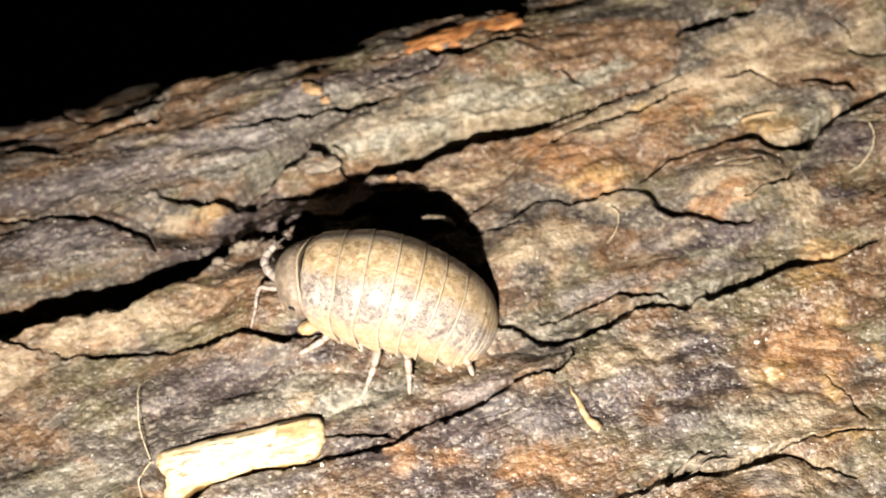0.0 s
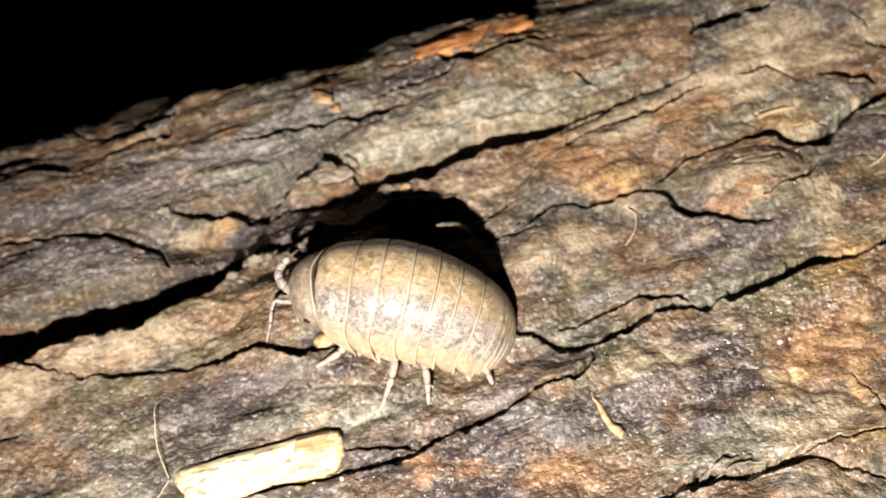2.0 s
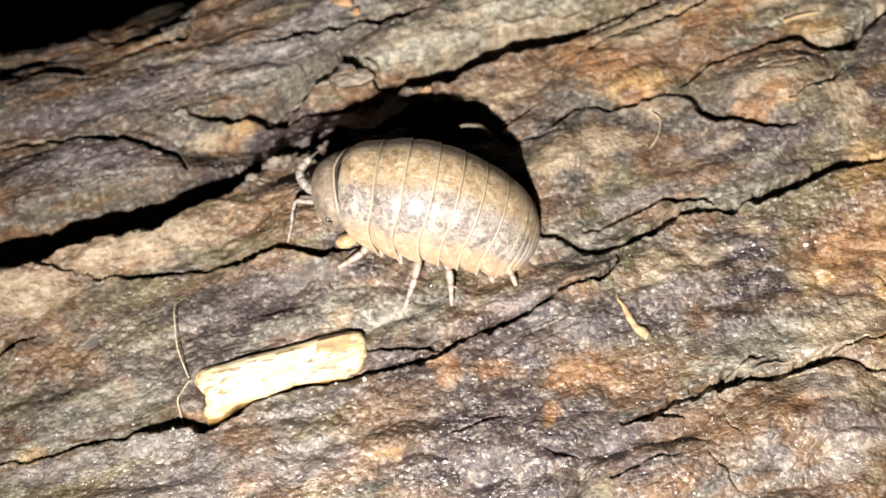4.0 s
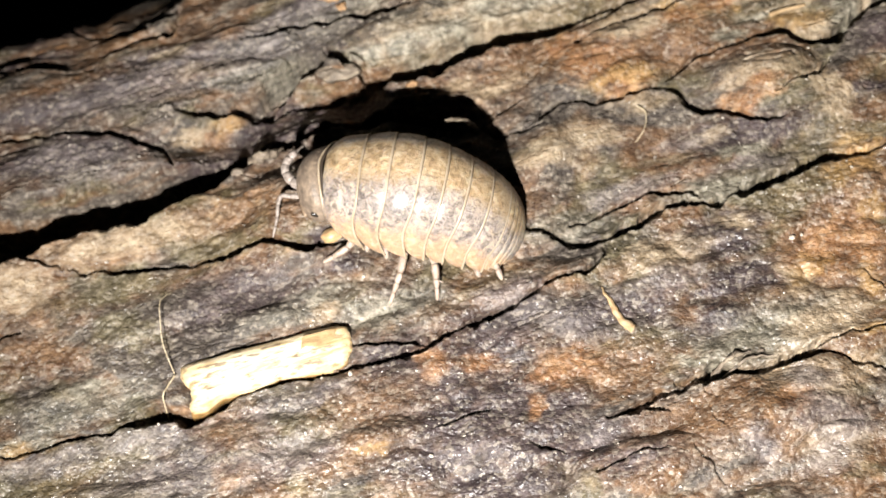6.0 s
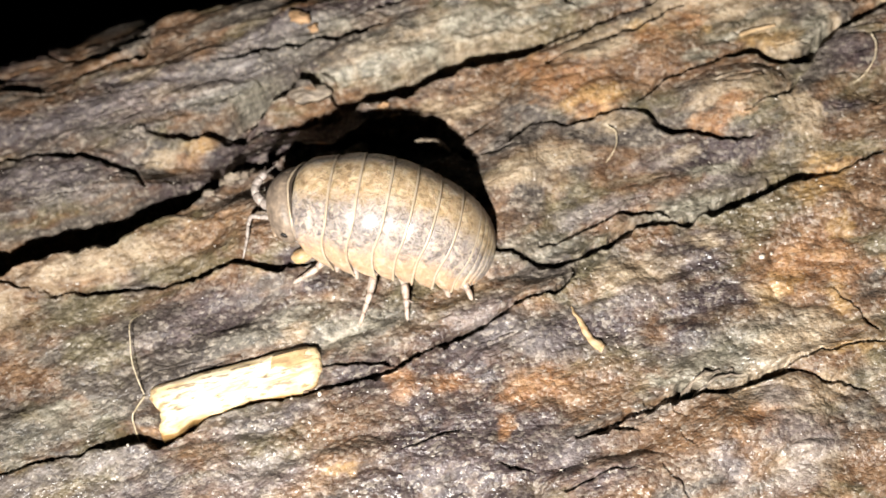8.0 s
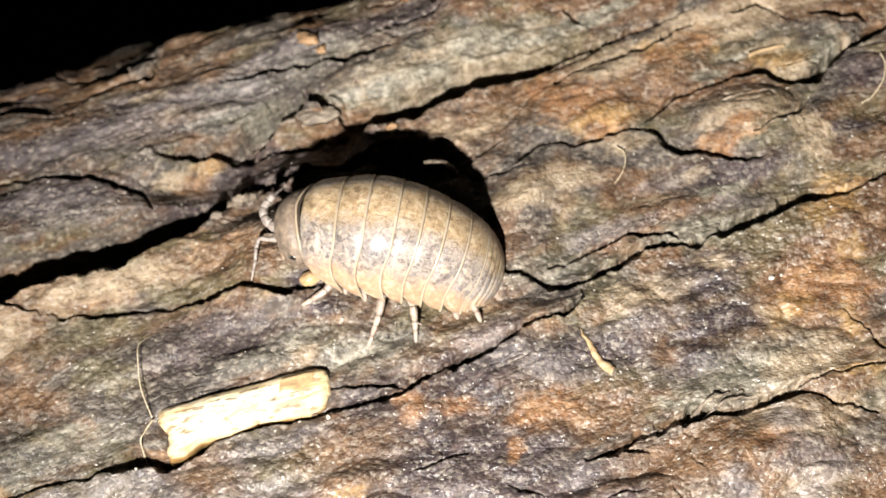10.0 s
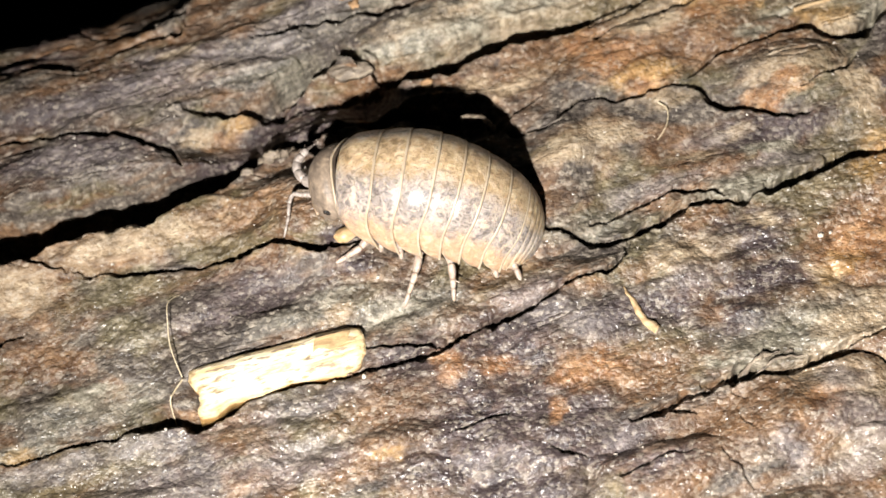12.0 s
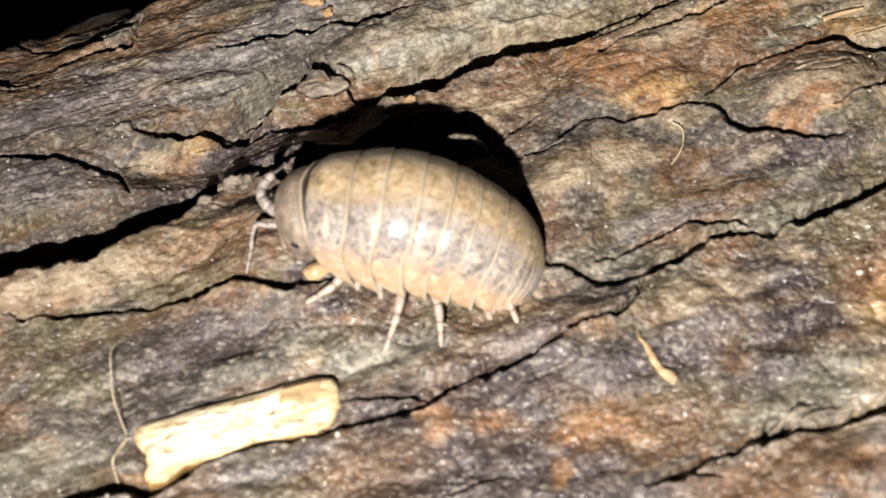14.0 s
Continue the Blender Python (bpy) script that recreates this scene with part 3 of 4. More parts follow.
stain_spots("cream", (18.6, -14.1, 2.3, 1.8), (-6.1, -3.9, 1.0, 0.4), (26.7, 13.5, 3.4, 1.4), (29.4, 11.7, 2.7, 1.1), (32.7, 12.9, 2.0, 1.4), (33.0, 9.5, 1.0, 1.0), (23.9, 13.7, 2.0, 0.8), (25.4, 1.4, 1.4, 0.6), (26.5, 2.7, 0.5, 1.2))
stain_spots("cream", (-11.8, 9.8, 1.0, 0.4), (20.9, 3.3, 1.7, 0.6), (16.0, 0.7, 1.0, 0.5), (21.1, 11.3, 2.7, 1.2), (25.2, 11.9, 2.7, 1.2), (-11.6, 15.6, 1.7, 0.6), (-10.0, 13.9, 2.0, 0.6), (13.8, -5.0, 2.0, 0.6))
stain_spots("moss", (6.0, 12.9, 6.6, 1.8), (-7.3, -3.6, 4.6, 0.9), (-3.0, -4.6, 5.0, 1.4), (-19.3, -6.1, 4.3, 1.4), (-23.9, -7.3, 4.0, 0.7), (16.1, -11.8, 4.0, 1.6), (8.8, -1.9, 3.3, 1.1), (17.5, -1.9, 5.0, 0.7), (-6.4, 12.5, 4.6, 1.1))
stain_spots("moss", (-6.0, 14.2, 5.0, 1.2), (-1.5, 15.2, 4.0, 1.0), (18.7, -10.8, 4.6, 1.8))
# own dark violet colour, plus shade painted into the trough between the clefts
stain_spots("violet_and_shade", (-9.3, 7.7, 3.3, 1.4), (-7.1, 8.7, 3.3, 1.4), (-10.1, 6.9, 2.6, 0.9), (-5.4, 10.4, 2.6, 1.1), (-7.6, 9.8, 2.0, 0.9), (-5.0, 8.9, 3.0, 1.6), (-2.7, 9.7, 2.6, 1.3), (-7.2, 7.9, 2.6, 1.3), (-0.1, -13.5, 5.3, 2.5))
stain_spots("violet_and_shade", (-0.4, -11.8, 3.6, 2.2), (0.7, -14.0, 4.6, 1.4), (-0.6, -8.7, 2.6, 2.5), (-0.4, 9.1, 2.0, 0.7), (-22.0, 10.2, 4.6, 1.4), (17.1, -7.6, 3.0, 1.4), (10.2, -7.9, 4.0, 1.3), (5.9, -14.6, 4.0, 1.8), (2.0, -11.3, 4.0, 2.2))
stain_spots("violet_and_shade", (8.5, -16.2, 3.3, 1.4), (4.9, -12.4, 3.0, 1.4), (-21.1, 18.5, 4.0, 1.1), (-11.9, 15.6, 3.6, 0.9), (-8.3, 7.8, 4.0, 1.3), (-11.4, 7.7, 2.3, 0.9), (-2.9, 9.1, 2.3, 0.6), (-6.4, 8.5, 3.6, 1.1), (-20.1, 20.7, 4.0, 1.1))
stain_spots("violet_and_shade", (-19.5, 13.5, 4.6, 1.4), (-15.6, 14.1, 4.0, 1.1), (-5.4, 14.3, 4.6, 1.1), (0.5, -12.3, 5.0, 2.5), (-2.3, -7.6, 3.0, 2.2), (2.8, -14.5, 3.6, 1.4), (-4.6, 0.1, 2.0, 0.7), (-5.1, 8.4, 4.3, 1.4), (-10.7, -2.4, 5.3, 1.4))
stain_spots("violet_and_shade", (-17.9, 9.9, 4.6, 1.4), (15.9, -5.1, 3.0, 1.4), (2.9, -7.5, 4.0, 2.2), (20.1, 1.2, 4.0, 1.3), (-10.5, -1.3, 4.0, 1.8), (-4.3, -1.5, 2.0, 0.7), (15.1, -9.9, 3.0, 1.4), (18.4, 1.8, 2.0, 0.6))
# the spots high on the brow put its weaker light into the colour
stain_spots("violet_and_shade", (-2.0, 16.4, 5.0, 1.1), (4.0, 16.2, 4.0, 0.8), (-8.5, 12.6, 3.0, 0.8), (16.0, -8.2, 2.5, 0.9), (3.0, -16.5, 4.0, 1.5), (0.0, -15.5, 3.0, 1.3), (-1.5, -4.4, 3.0, 0.8), (3.0, -8.8, 3.5, 1.5), (1.5, -10.8, 3.0, 1.4), (4.5, -13.2, 3.0, 1.2), (-4.0, 13.6, 3.5, 0.9), (-9.5, 14.6, 4.0, 1.0), (0.5, 16.3, 4.0, 0.9), (-6.8, 9.0, 3.2, 1.2), (-4.0, 9.6, 2.6, 1.0), (28.2, 2.4, 1.7, 0.6), (17.6, -4.2, 2.0, 1.0), (29.8, 5.7, 2.0, 1.6), (-15.2, 14.5, 1.4, 0.5), (-5.9, 8.5, 2.7, 1.0))
stain_spots("umber", (-4.6, -12.4, 4.6, 1.4), (8.1, -10.9, 4.6, 1.8), (16.9, -16.3, 3.3, 2.2), (19.9, -9.0, 4.0, 2.2), (-20.3, 18.9, 4.6, 1.3), (-14.7, 18.0, 2.6, 0.9), (-11.8, 13.5, 4.0, 1.4), (0.3, -7.5, 2.0, 3.2), (10.8, -5.6, 1.3, 0.7))
stain_spots("umber", (-3.8, 9.4, 4.0, 1.4), (16.5, -15.6, 4.3, 2.2), (6.6, 8.3, 4.6, 1.3), (18.0, 8.0, 6.6, 2.2), (10.3, 8.9, 4.0, 1.8), (0.2, -9.6, 5.6, 3.2), (11.9, -15.4, 6.6, 2.5), (22.3, -7.5, 3.0, 2.2), (5.8, 0.4, 3.0, 1.8))
stain_spots("umber", (-10.5, 3.4, 4.0, 1.1), (-17.5, 2.9, 4.0, 0.9), (13.5, -14.6, 3.5, 1.6), (9.0, 9.6, 5.0, 1.2), (3.5, 8.8, 3.0, 0.8), (5.4, -10.2, 5.3, 2.2), (-4.1, -9.9, 4.0, 2.2))
stain_spots("ochre", (21.2, -7.8, 1.6, 0.8), (24.7, -2.6, 1.5, 0.7), (26.4, -1.7, 1.4, 0.5), (23.6, -12.4, 1.6, 0.4), (14.6, 6.7, 1.5, 0.7), (12.8, 6.4, 1.0, 0.5), (-9.0, 10.3, 1.3, 0.35), (20.0, -8.4, 0.9, 0.6), (-4.9, -12.5, 0.8, 0.4), (-23.7, -7.7, 1.3, 0.4), (23.7, -9.3, 0.7, 1.1), (15.3, 6.4, 1.0, 0.6), (14.9, 6.8, 0.7, 0.4), (25.8, -0.8, 0.8, 0.6), (26.1, -2.4, 1.0, 0.9), (25.4, -5.3, 0.5, 0.9))
stain_spots("ochre", (27.5, -8.1, 0.7, 0.6), (-13.2, 19.9, 1.0, 0.4), (-1.8, 17.2, 0.6, 0.4), (2.3, 8.7, 0.5, 0.3), (18.0, 10.5, 0.7, 0.6), (22.3, 9.6, 0.5, 0.3), (25.0, 7.9, 2.0, 0.6))
stain_spots("lichen", (-23.7, -7.7, 2.0, 0.3), (-19.8, -5.0, 1.7, 0.5), (13.5, -11.9, 2.0, 0.4), (15.6, -11.4, 2.0, 0.4), (-5.2, -2.7, 1.7, 0.5), (-2.9, -4.3, 2.0, 0.6), (2.2, 12.1, 1.9, 0.9), (5.1, 12.4, 2.4, 1.0), (8.0, 13.1, 2.7, 1.0))
stain_spots("lichen", (10.0, 13.3, 2.4, 0.9), (12.6, 13.0, 2.0, 0.7), (-0.4, 12.2, 1.2, 0.6), (15.1, 13.3, 2.0, 0.8), (17.0, 13.8, 1.4, 0.6), (28.6, 8.1, 1.0, 0.9), (27.5, 7.4, 0.7, 0.4), (23.5, 8.7, 1.7, 0.5), (21.5, 7.7, 2.0, 0.4))
stain_spots("lichen", (17.3, -1.9, 2.4, 0.8), (19.6, 0.1, 2.0, 0.6))
# low down, grey-violet bark with painted wet sheen; higher up, plain grey bark
stain_spots("lilac_and_sheen", (-16.0, -11.2, 5.0, 1.6), (-10.0, -11.6, 4.0, 1.4), (-15.0, 13.4, 6.0, 1.8), (-8.0, 14.2, 5.0, 1.4), (-18.5, 9.4, 5.0, 1.8), (-4.0, 15.6, 4.0, 1.0), (-12.6, 12.9, 2.0, 0.6), (19.8, -17.0, 2.0, 1.4), (18.9, -15.9, 2.0, 1.1), (19.0, -14.4, 1.7, 0.9), (7.3, -14.6, 1.3, 0.9), (15.3, -17.4, 1.0, 1.4), (13.3, -6.7, 2.0, 0.9), (-16.8, -8.7, 4.3, 0.9), (-21.8, -8.8, 3.3, 0.6), (7.0, -7.8, 2.0, 1.1))
stain_spots("lilac_and_sheen", (4.4, -5.1, 2.3, 0.9), (5.0, -6.6, 2.0, 0.9), (-8.3, -8.8, 4.0, 0.6), (18.7, -18.4, 1.7, 1.1), (12.5, -0.6, 3.0, 0.8), (19.5, -0.8, 3.0, 0.9), (16.5, 1.6, 2.5, 0.7))

# lines along which the bark is split into strips
seam("low", (7.8, -13.6), (9.6, -13.4), (10.9, -13.2), (12.6, -12.8), (13.9, -12.7), (15.4, -12.9), (17.0, -13.1), (18.3, -12.8), (19.6, -12.8), (20.5, -12.9), (21.5, -13.7), (23.7, -14.9))
seam("chip", (-29.7, -7.9), (-25.9, -7.9), (-22.7, -7.9), (-19.4, -7.8), (-18.0, -7.9), (-17.0, -7.6), (-16.0, -7.5), (-14.8, -7.9), (-13.6, -8.0), (-11.9, -7.5), (-9.3, -7.3), (-6.8, -7.4), (-5.2, -7.5), (-3.5, -7.4), (-1.6, -7.4), (0.4, -6.9), (1.8, -6.5), (3.1, -6.4), (5.2, -5.8), (6.3, -1.5), (7.0, -5.3), (7.5, -2.1), (8.3, -2.8), (9.3, -3.4), (10.0, -4.6), (10.5, -3.3), (11.9, -3.0), (14.1, -2.2), (15.4, -2.2), (16.9, -2.7), (19.0, -2.3), (21.1, -2.1), (22.9, -1.6), (24.0, -1.5), (26.3, -1.6), (29.1, -1.2))
seam("left", (-29.6, 5.0), (-24.5, 5.5), (-22.5, 5.3), (-20.8, 5.7), (-18.1, 5.9), (-15.4, 5.8), (-13.6, 6.4), (-11.2, 6.6), (-9.4, 7.1), (-8.0, 7.4), (-6.3, 7.5), (-3.7, 8.1), (-0.3, 8.3), (4.4, 6.3))
seam("up", (-12.0, 11.5), (-10.4, 11.2), (-9.1, 11.0), (-7.0, 10.8), (-5.8, 11.9), (-4.3, 12.5), (-2.9, 12.6), (-1.6, 12.2), (-0.6, 10.8), (0.5, 10.2), (3.3, 10.3), (5.5, 11.0), (8.5, 11.5), (10.9, 11.3), (12.9, 11.1), (14.8, 11.5), (18.1, 11.9), (21.8, 12.6))


def spaced(lo, fine_lo, fine_hi, hi, step, wide):
    a = np.arange(lo, fine_lo, wide)
    c = np.arange(fine_hi, hi, wide)
    return np.concatenate([a, np.arange(fine_lo, fine_hi, step), c])


def build_log():
    log = tagged(new("log"), "old log with dark, damp, deeply fissured grey-brown bark", "log")
    us = spaced(-150, -30, 33, 150, 0.06, 1.5)
    ss = spaced(-70, -21, 21, 60, 0.055, 1.0)
    u, s = np.meshgrid(us, ss, indexing="ij")
    h = height(u, s)
    v, n, nv, nn = wrapped(s)
    p = np.stack([u, v + h * nv, n + h * nn], -1) * MM
    stains = [("rust", 2), ("cream", 4), ("moss", 12), ("violet_and_shade", 15), ("umber", 16), ("ochre", 6), ("lichen", 10), ("lilac_and_sheen", 13)]
    masks = {name: blobs(u, s, STAINS[name], k) for name, k in stains}
    # damp low down, drier towards the brow
    masks["wet"] = np.clip(0.08 + 0.92 * smooth_step(-s, -5.0, 8.0) + 0.4 * fbm(u / 5, s / 3, 19, 3), 0, 1)
    nu, ns = u.shape
    i, j = np.meshgrid(np.arange(nu - 1), np.arange(ns - 1), indexing="ij")
    mid_u, mid_s = (u[:-1, :-1] + u[1:, 1:]) / 2, (s[:-1, :-1] + s[1:, 1:]) / 2
    band = np.zeros(mid_u.shape, int)
    for line in SEAMS:
        line = np.array(line)
        band += mid_s > np.interp(mid_u, line[:, 0], line[:, 1])
    corner = (i * ns + j)
    quads = np.stack([corner, corner + ns, corner + ns + 1, corner + 1], -1).reshape(-1, 4)
    flat = p.reshape(-1, 3)
    for k in range(band.max() + 1):
        q = quads[band.ravel() == k]
        used, where = np.unique(q, return_inverse=True)
        me = bpy.data.meshes.new("bark_strip")
        me.vertices.add(len(used))
        me.vertices.foreach_set("co", flat[used].ravel())
        me.loops.add(q.size)
        me.loops.foreach_set("vertex_index", where.ravel().astype(np.int32))
        me.polygons.add(len(q))
        me.polygons.foreach_set("loop_start", np.arange(0, q.size, 4, dtype=np.int32))
        me.update(calc_edges=True)
        me.polygons.foreach_set("use_smooth", np.ones(len(q), bool))
        for name, mask in masks.items():
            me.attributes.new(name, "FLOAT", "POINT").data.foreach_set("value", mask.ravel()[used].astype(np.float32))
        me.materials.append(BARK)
        strip = new("bark_strip", me)
        strip.parent = log
    # the wood under the bark
    section = np.linspace(-69, 59, 60)
    cv, cn, cnv, cnn = wrapped(section)
    ring = np.stack([cv - 5.5 * cnv, cn - 5.5 * cnn], -1)
    verts = [(x * MM, a * MM, b * MM) for x in (-149.0, 149.0) for a, b in ring]
    k = len(ring)
    faces = [(a, (a + 1) % k, (a + 1) % k + k, a + k) for a in range(k)] + [tuple(range(k)), tuple(range(2 * k - 1, k - 1, -1))]
    mesh_object("heartwood", verts, faces, WOOD, log, "dark bare wood under the bark", smooth=False)
    log.matrix_basis = LEAN
    return log


def on_bark(u, v, up=0.0, rz=0.0, rx=0.0, ry=0.0):
    """A pose on the bark at (u, v) millimetres, raised by up millimetres over it."""
    h = float(height(np.array([u]), np.array([v]))[0])
    return LEAN @ pose(u * MM, v * MM, (h + up) * MM) @ pose(0, 0, 0, rx, ry, rz)


def tube(points, radii, sides=8):
    """Vertices and faces of a round rod along points, in metres."""
    pts = [Vector(p) for p in points]
    verts, faces = [], []
    for k, p in enumerate(pts):
        d = (pts[min(k + 1, len(pts) - 1)] - pts[max(k - 1, 0)]).normalized()
        side = d.cross(Vector((0.13, 0.2, 1))).normalized()
        up = side.cross(d)
        for a in range(sides):
            w = 2 * math.pi * a / sides
            verts.append(p + (side * math.cos(w) + up * math.sin(w)) * radii[k])
    for k in range(len(pts) - 1):
        for a in range(sides):
            b = (a + 1) % sides
            faces.append((k * sides + a, k * sides + b, (k + 1) * sides + b, (k + 1) * sides + a))
    faces.append(tuple(range(sides - 1, -1, -1)))
    faces.append(tuple(range((len(pts) - 1) * sides, len(pts) * sides)))
    return verts, faces


def spline(points, n=6):
    """A smooth run of points through the given ones."""
    pts = [Vector(p) for p in points]
    out = []
    for k in range(len(pts) - 1):
        a, b, c, e = pts[max(k - 1, 0)], pts[k], pts[k + 1], pts[min(k + 2, len(pts) - 1)]
        for i in range(n):
            t = i / n
            out.append(0.5 * (2 * b + (c - a) * t + (2 * a - 5 * b + 4 * c - e) * t * t + (3 * b - a - 3 * c + e) * t**3))
    return out + [pts[-1]]


# ---- the woodlouse ----
BEND = 0.072           # the body curls down towards both ends, radians a millimetre
STATIONS = [-6.2, -4.34, -2.38, -1.09, 0.23, 1.36, 2.47, 3.68, 4.88, 5.55, 6.1, 6.5, 6.8]
HALF_WIDTH = [2.05, 2.74, 3.16, 3.37, 3.36, 3.23, 3.08, 2.96, 2.77, 2.50, 2.10, 1.60, 0.95]
ARCH_HEIGHT = [2.20, 3.00, 3.51, 3.87, 3.96, 3.85, 3.56, 3.08, 2.43, 2.02, 1.60, 1.20, 0.72]


def along(x, values):
    """A smooth value at x millimetres along the body, through the stations."""
    k = min(max(int(np.searchsorted(STATIONS, x)) - 1, 0), len(STATIONS) - 2)
    a, b = STATIONS[k], STATIONS[k + 1]
    t = min(max((x - a) / (b - a), 0.0), 1.0)

    def slope(i):
        lo, hi = max(i - 1, 0), min(i + 1, len(STATIONS) - 1)
        return (values[hi] - values[lo]) / (STATIONS[hi] - STATIONS[lo]) * (b - a)

    p, q, m, n = values[k], values[k + 1], slope(k), slope(k + 1)
    return (2 * t**3 - 3 * t**2 + 1) * p + (t**3 - 2 * t**2 + t) * m + (3 * t**2 - 2 * t**3) * q + (t**3 - t**2) * n


def on_shell(x, f, off=0.0, shift=0.0):
    """The place on the arched back at x along it and the angle f round it (0 on the crown), raised by off."""
    w, h = along(x, HALF_WIDTH) + off, along(x, ARCH_HEIGHT) + off
    th = BEND * x
    # the flanks drop steeply and splay out a little at their foot
    side = w * math.copysign(abs(math.sin(f)) ** 0.92, f) * (1 + 0.05 * max(abs(f) - 1.3, 0) / 0.4)
    up = h * math.cos(f)
    lx = shift + 0.03 * (1 - math.cos(f))
    return Vector((math.sin(th) / BEND + lx * math.cos(th) + up * math.sin(th), side, (math.cos(th) - 1) / BEND - lx * math.sin(th) + up * math.cos(th))) * MM


def curled(x, y, z):
    """A place in the straight body, carried along with the body's curl."""
    th = BEND * x
    return Vector((math.sin(th) / BEND + z * math.sin(th), y, (math.cos(th) - 1) / BEND + z * math.cos(th))) * MM


def hook(f):
    """How far a plate's hind edge is drawn forwards on the flank and backwards at its lower corner."""
    a = abs(f)
    return -0.20 * math.exp(-((a - 1.2) / 0.28) ** 2) + 0.34 * min(max((a - 1.38) / 0.36, 0.0), 1.0) ** 1.5


def plate_mesh(x0, x1, foot, front_foot, rows, arcs, hooked, tuck=0.08, lift=0.05, start=0.0, power=2.2):
    """One back plate from x0 to x1. foot: the angle of its lower edge, front_foot: where that edge begins at the front."""
    verts, faces, flank = [], [], []
    spans = [(start + (1 - start) * k / rows, 0) for k in range(rows + 1)] + [(1.0, 1), (0.93, 2)]
    for t, rim in spans:
        x = x0 + (x1 - x0) * t
        off = -tuck * (1 - min(t * 3, 1.0)) ** 1.5 + lift * t**2 + 0.05 * math.sin(math.pi * t)
        off -= (0.0, 0.05, 0.11)[rim]
        low = front_foot + (foot - front_foot) * (1 - (1 - t) ** power)
        for k in range(arcs + 1):
            f = (2 * k / arcs - 1) * low
            f = max(min(f, 1.56), -low)
            thin = 0.08 * max(abs(f) / low - 0.93, 0) / 0.07
            verts.append(on_shell(x, f, off - thin, hooked * t * hook(f) + (1 - t) * hooked * 0.6 * hook(f)))
            flank.append(abs(f))
    n = arcs + 1
    for a in range(len(spans) - 1):
        for k in range(arcs):
            faces.append((a * n + k, (a + 1) * n + k, (a + 1) * n + k + 1, a * n + k + 1))
    return verts, faces, flank


def margin_mesh(x1, foot, width, hooked, lift=0.05, arcs=56):
    """The thin rounded band along a plate's hind edge."""
    verts, faces = [], []
    prof = [(-width, -0.015), (-width * 0.8, 0.012), (-width * 0.4, 0.026), (-width * 0.1, 0.018), (0.012, -0.02), (0.0, -0.07)]
    for dx, off in prof:
        for k in range(arcs + 1):
            f = min((2 * k / arcs - 1) * foot * 0.995, 1.56)
            wave = 0.018 * noise.noise((f * 4, x1 * 3, 0.2))
            verts.append(on_shell(x1 + dx + (wave if dx < -0.5 * width else 0), f, lift + off, hooked * hook(f)))
    n = arcs + 1
    for a in range(len(prof) - 1):
        for k in range(arcs):
            faces.append((a * n + k, (a + 1) * n + k, (a + 1) * n + k + 1, a * n + k + 1))
    return verts, faces


def shell_part(name, mesh, parent, label=""):
    verts, faces, flank = mesh
    ob = mesh_object(name, verts, faces, SHELL, parent, label)
    ob.data.attributes.new("flank", "FLOAT", "POINT").data.foreach_set("value", np.array(flank, np.float32))
    return ob


def jointed(name, joint, points, thick, thin, material, parent, label="", swell=0.34):
    """A limb of swollen joints through points in millimetres: the first joint carries the others."""
    line = spline([Vector(p) * MM for p in points], 5)
    first = None
    for k in range(len(points) - 1):
        run = line[5 * k : 5 * k + 6]
        radii = []
        for i in range(6):
            size = thick + (thin - thick) * (5 * k + i) / (len(line) - 1)
            radii.append(size * (1.08 - swell + swell * math.sin(math.pi * (0.1 + 0.8 * i / 5))) * MM)
        if k == len(points) - 2:
            radii[-1] = radii[-1] * 0.4
        made = mesh_object(name if k == 0 else joint, *tube(run, radii, 10), material, first or parent, label if k == 0 else "")
        first = first or made


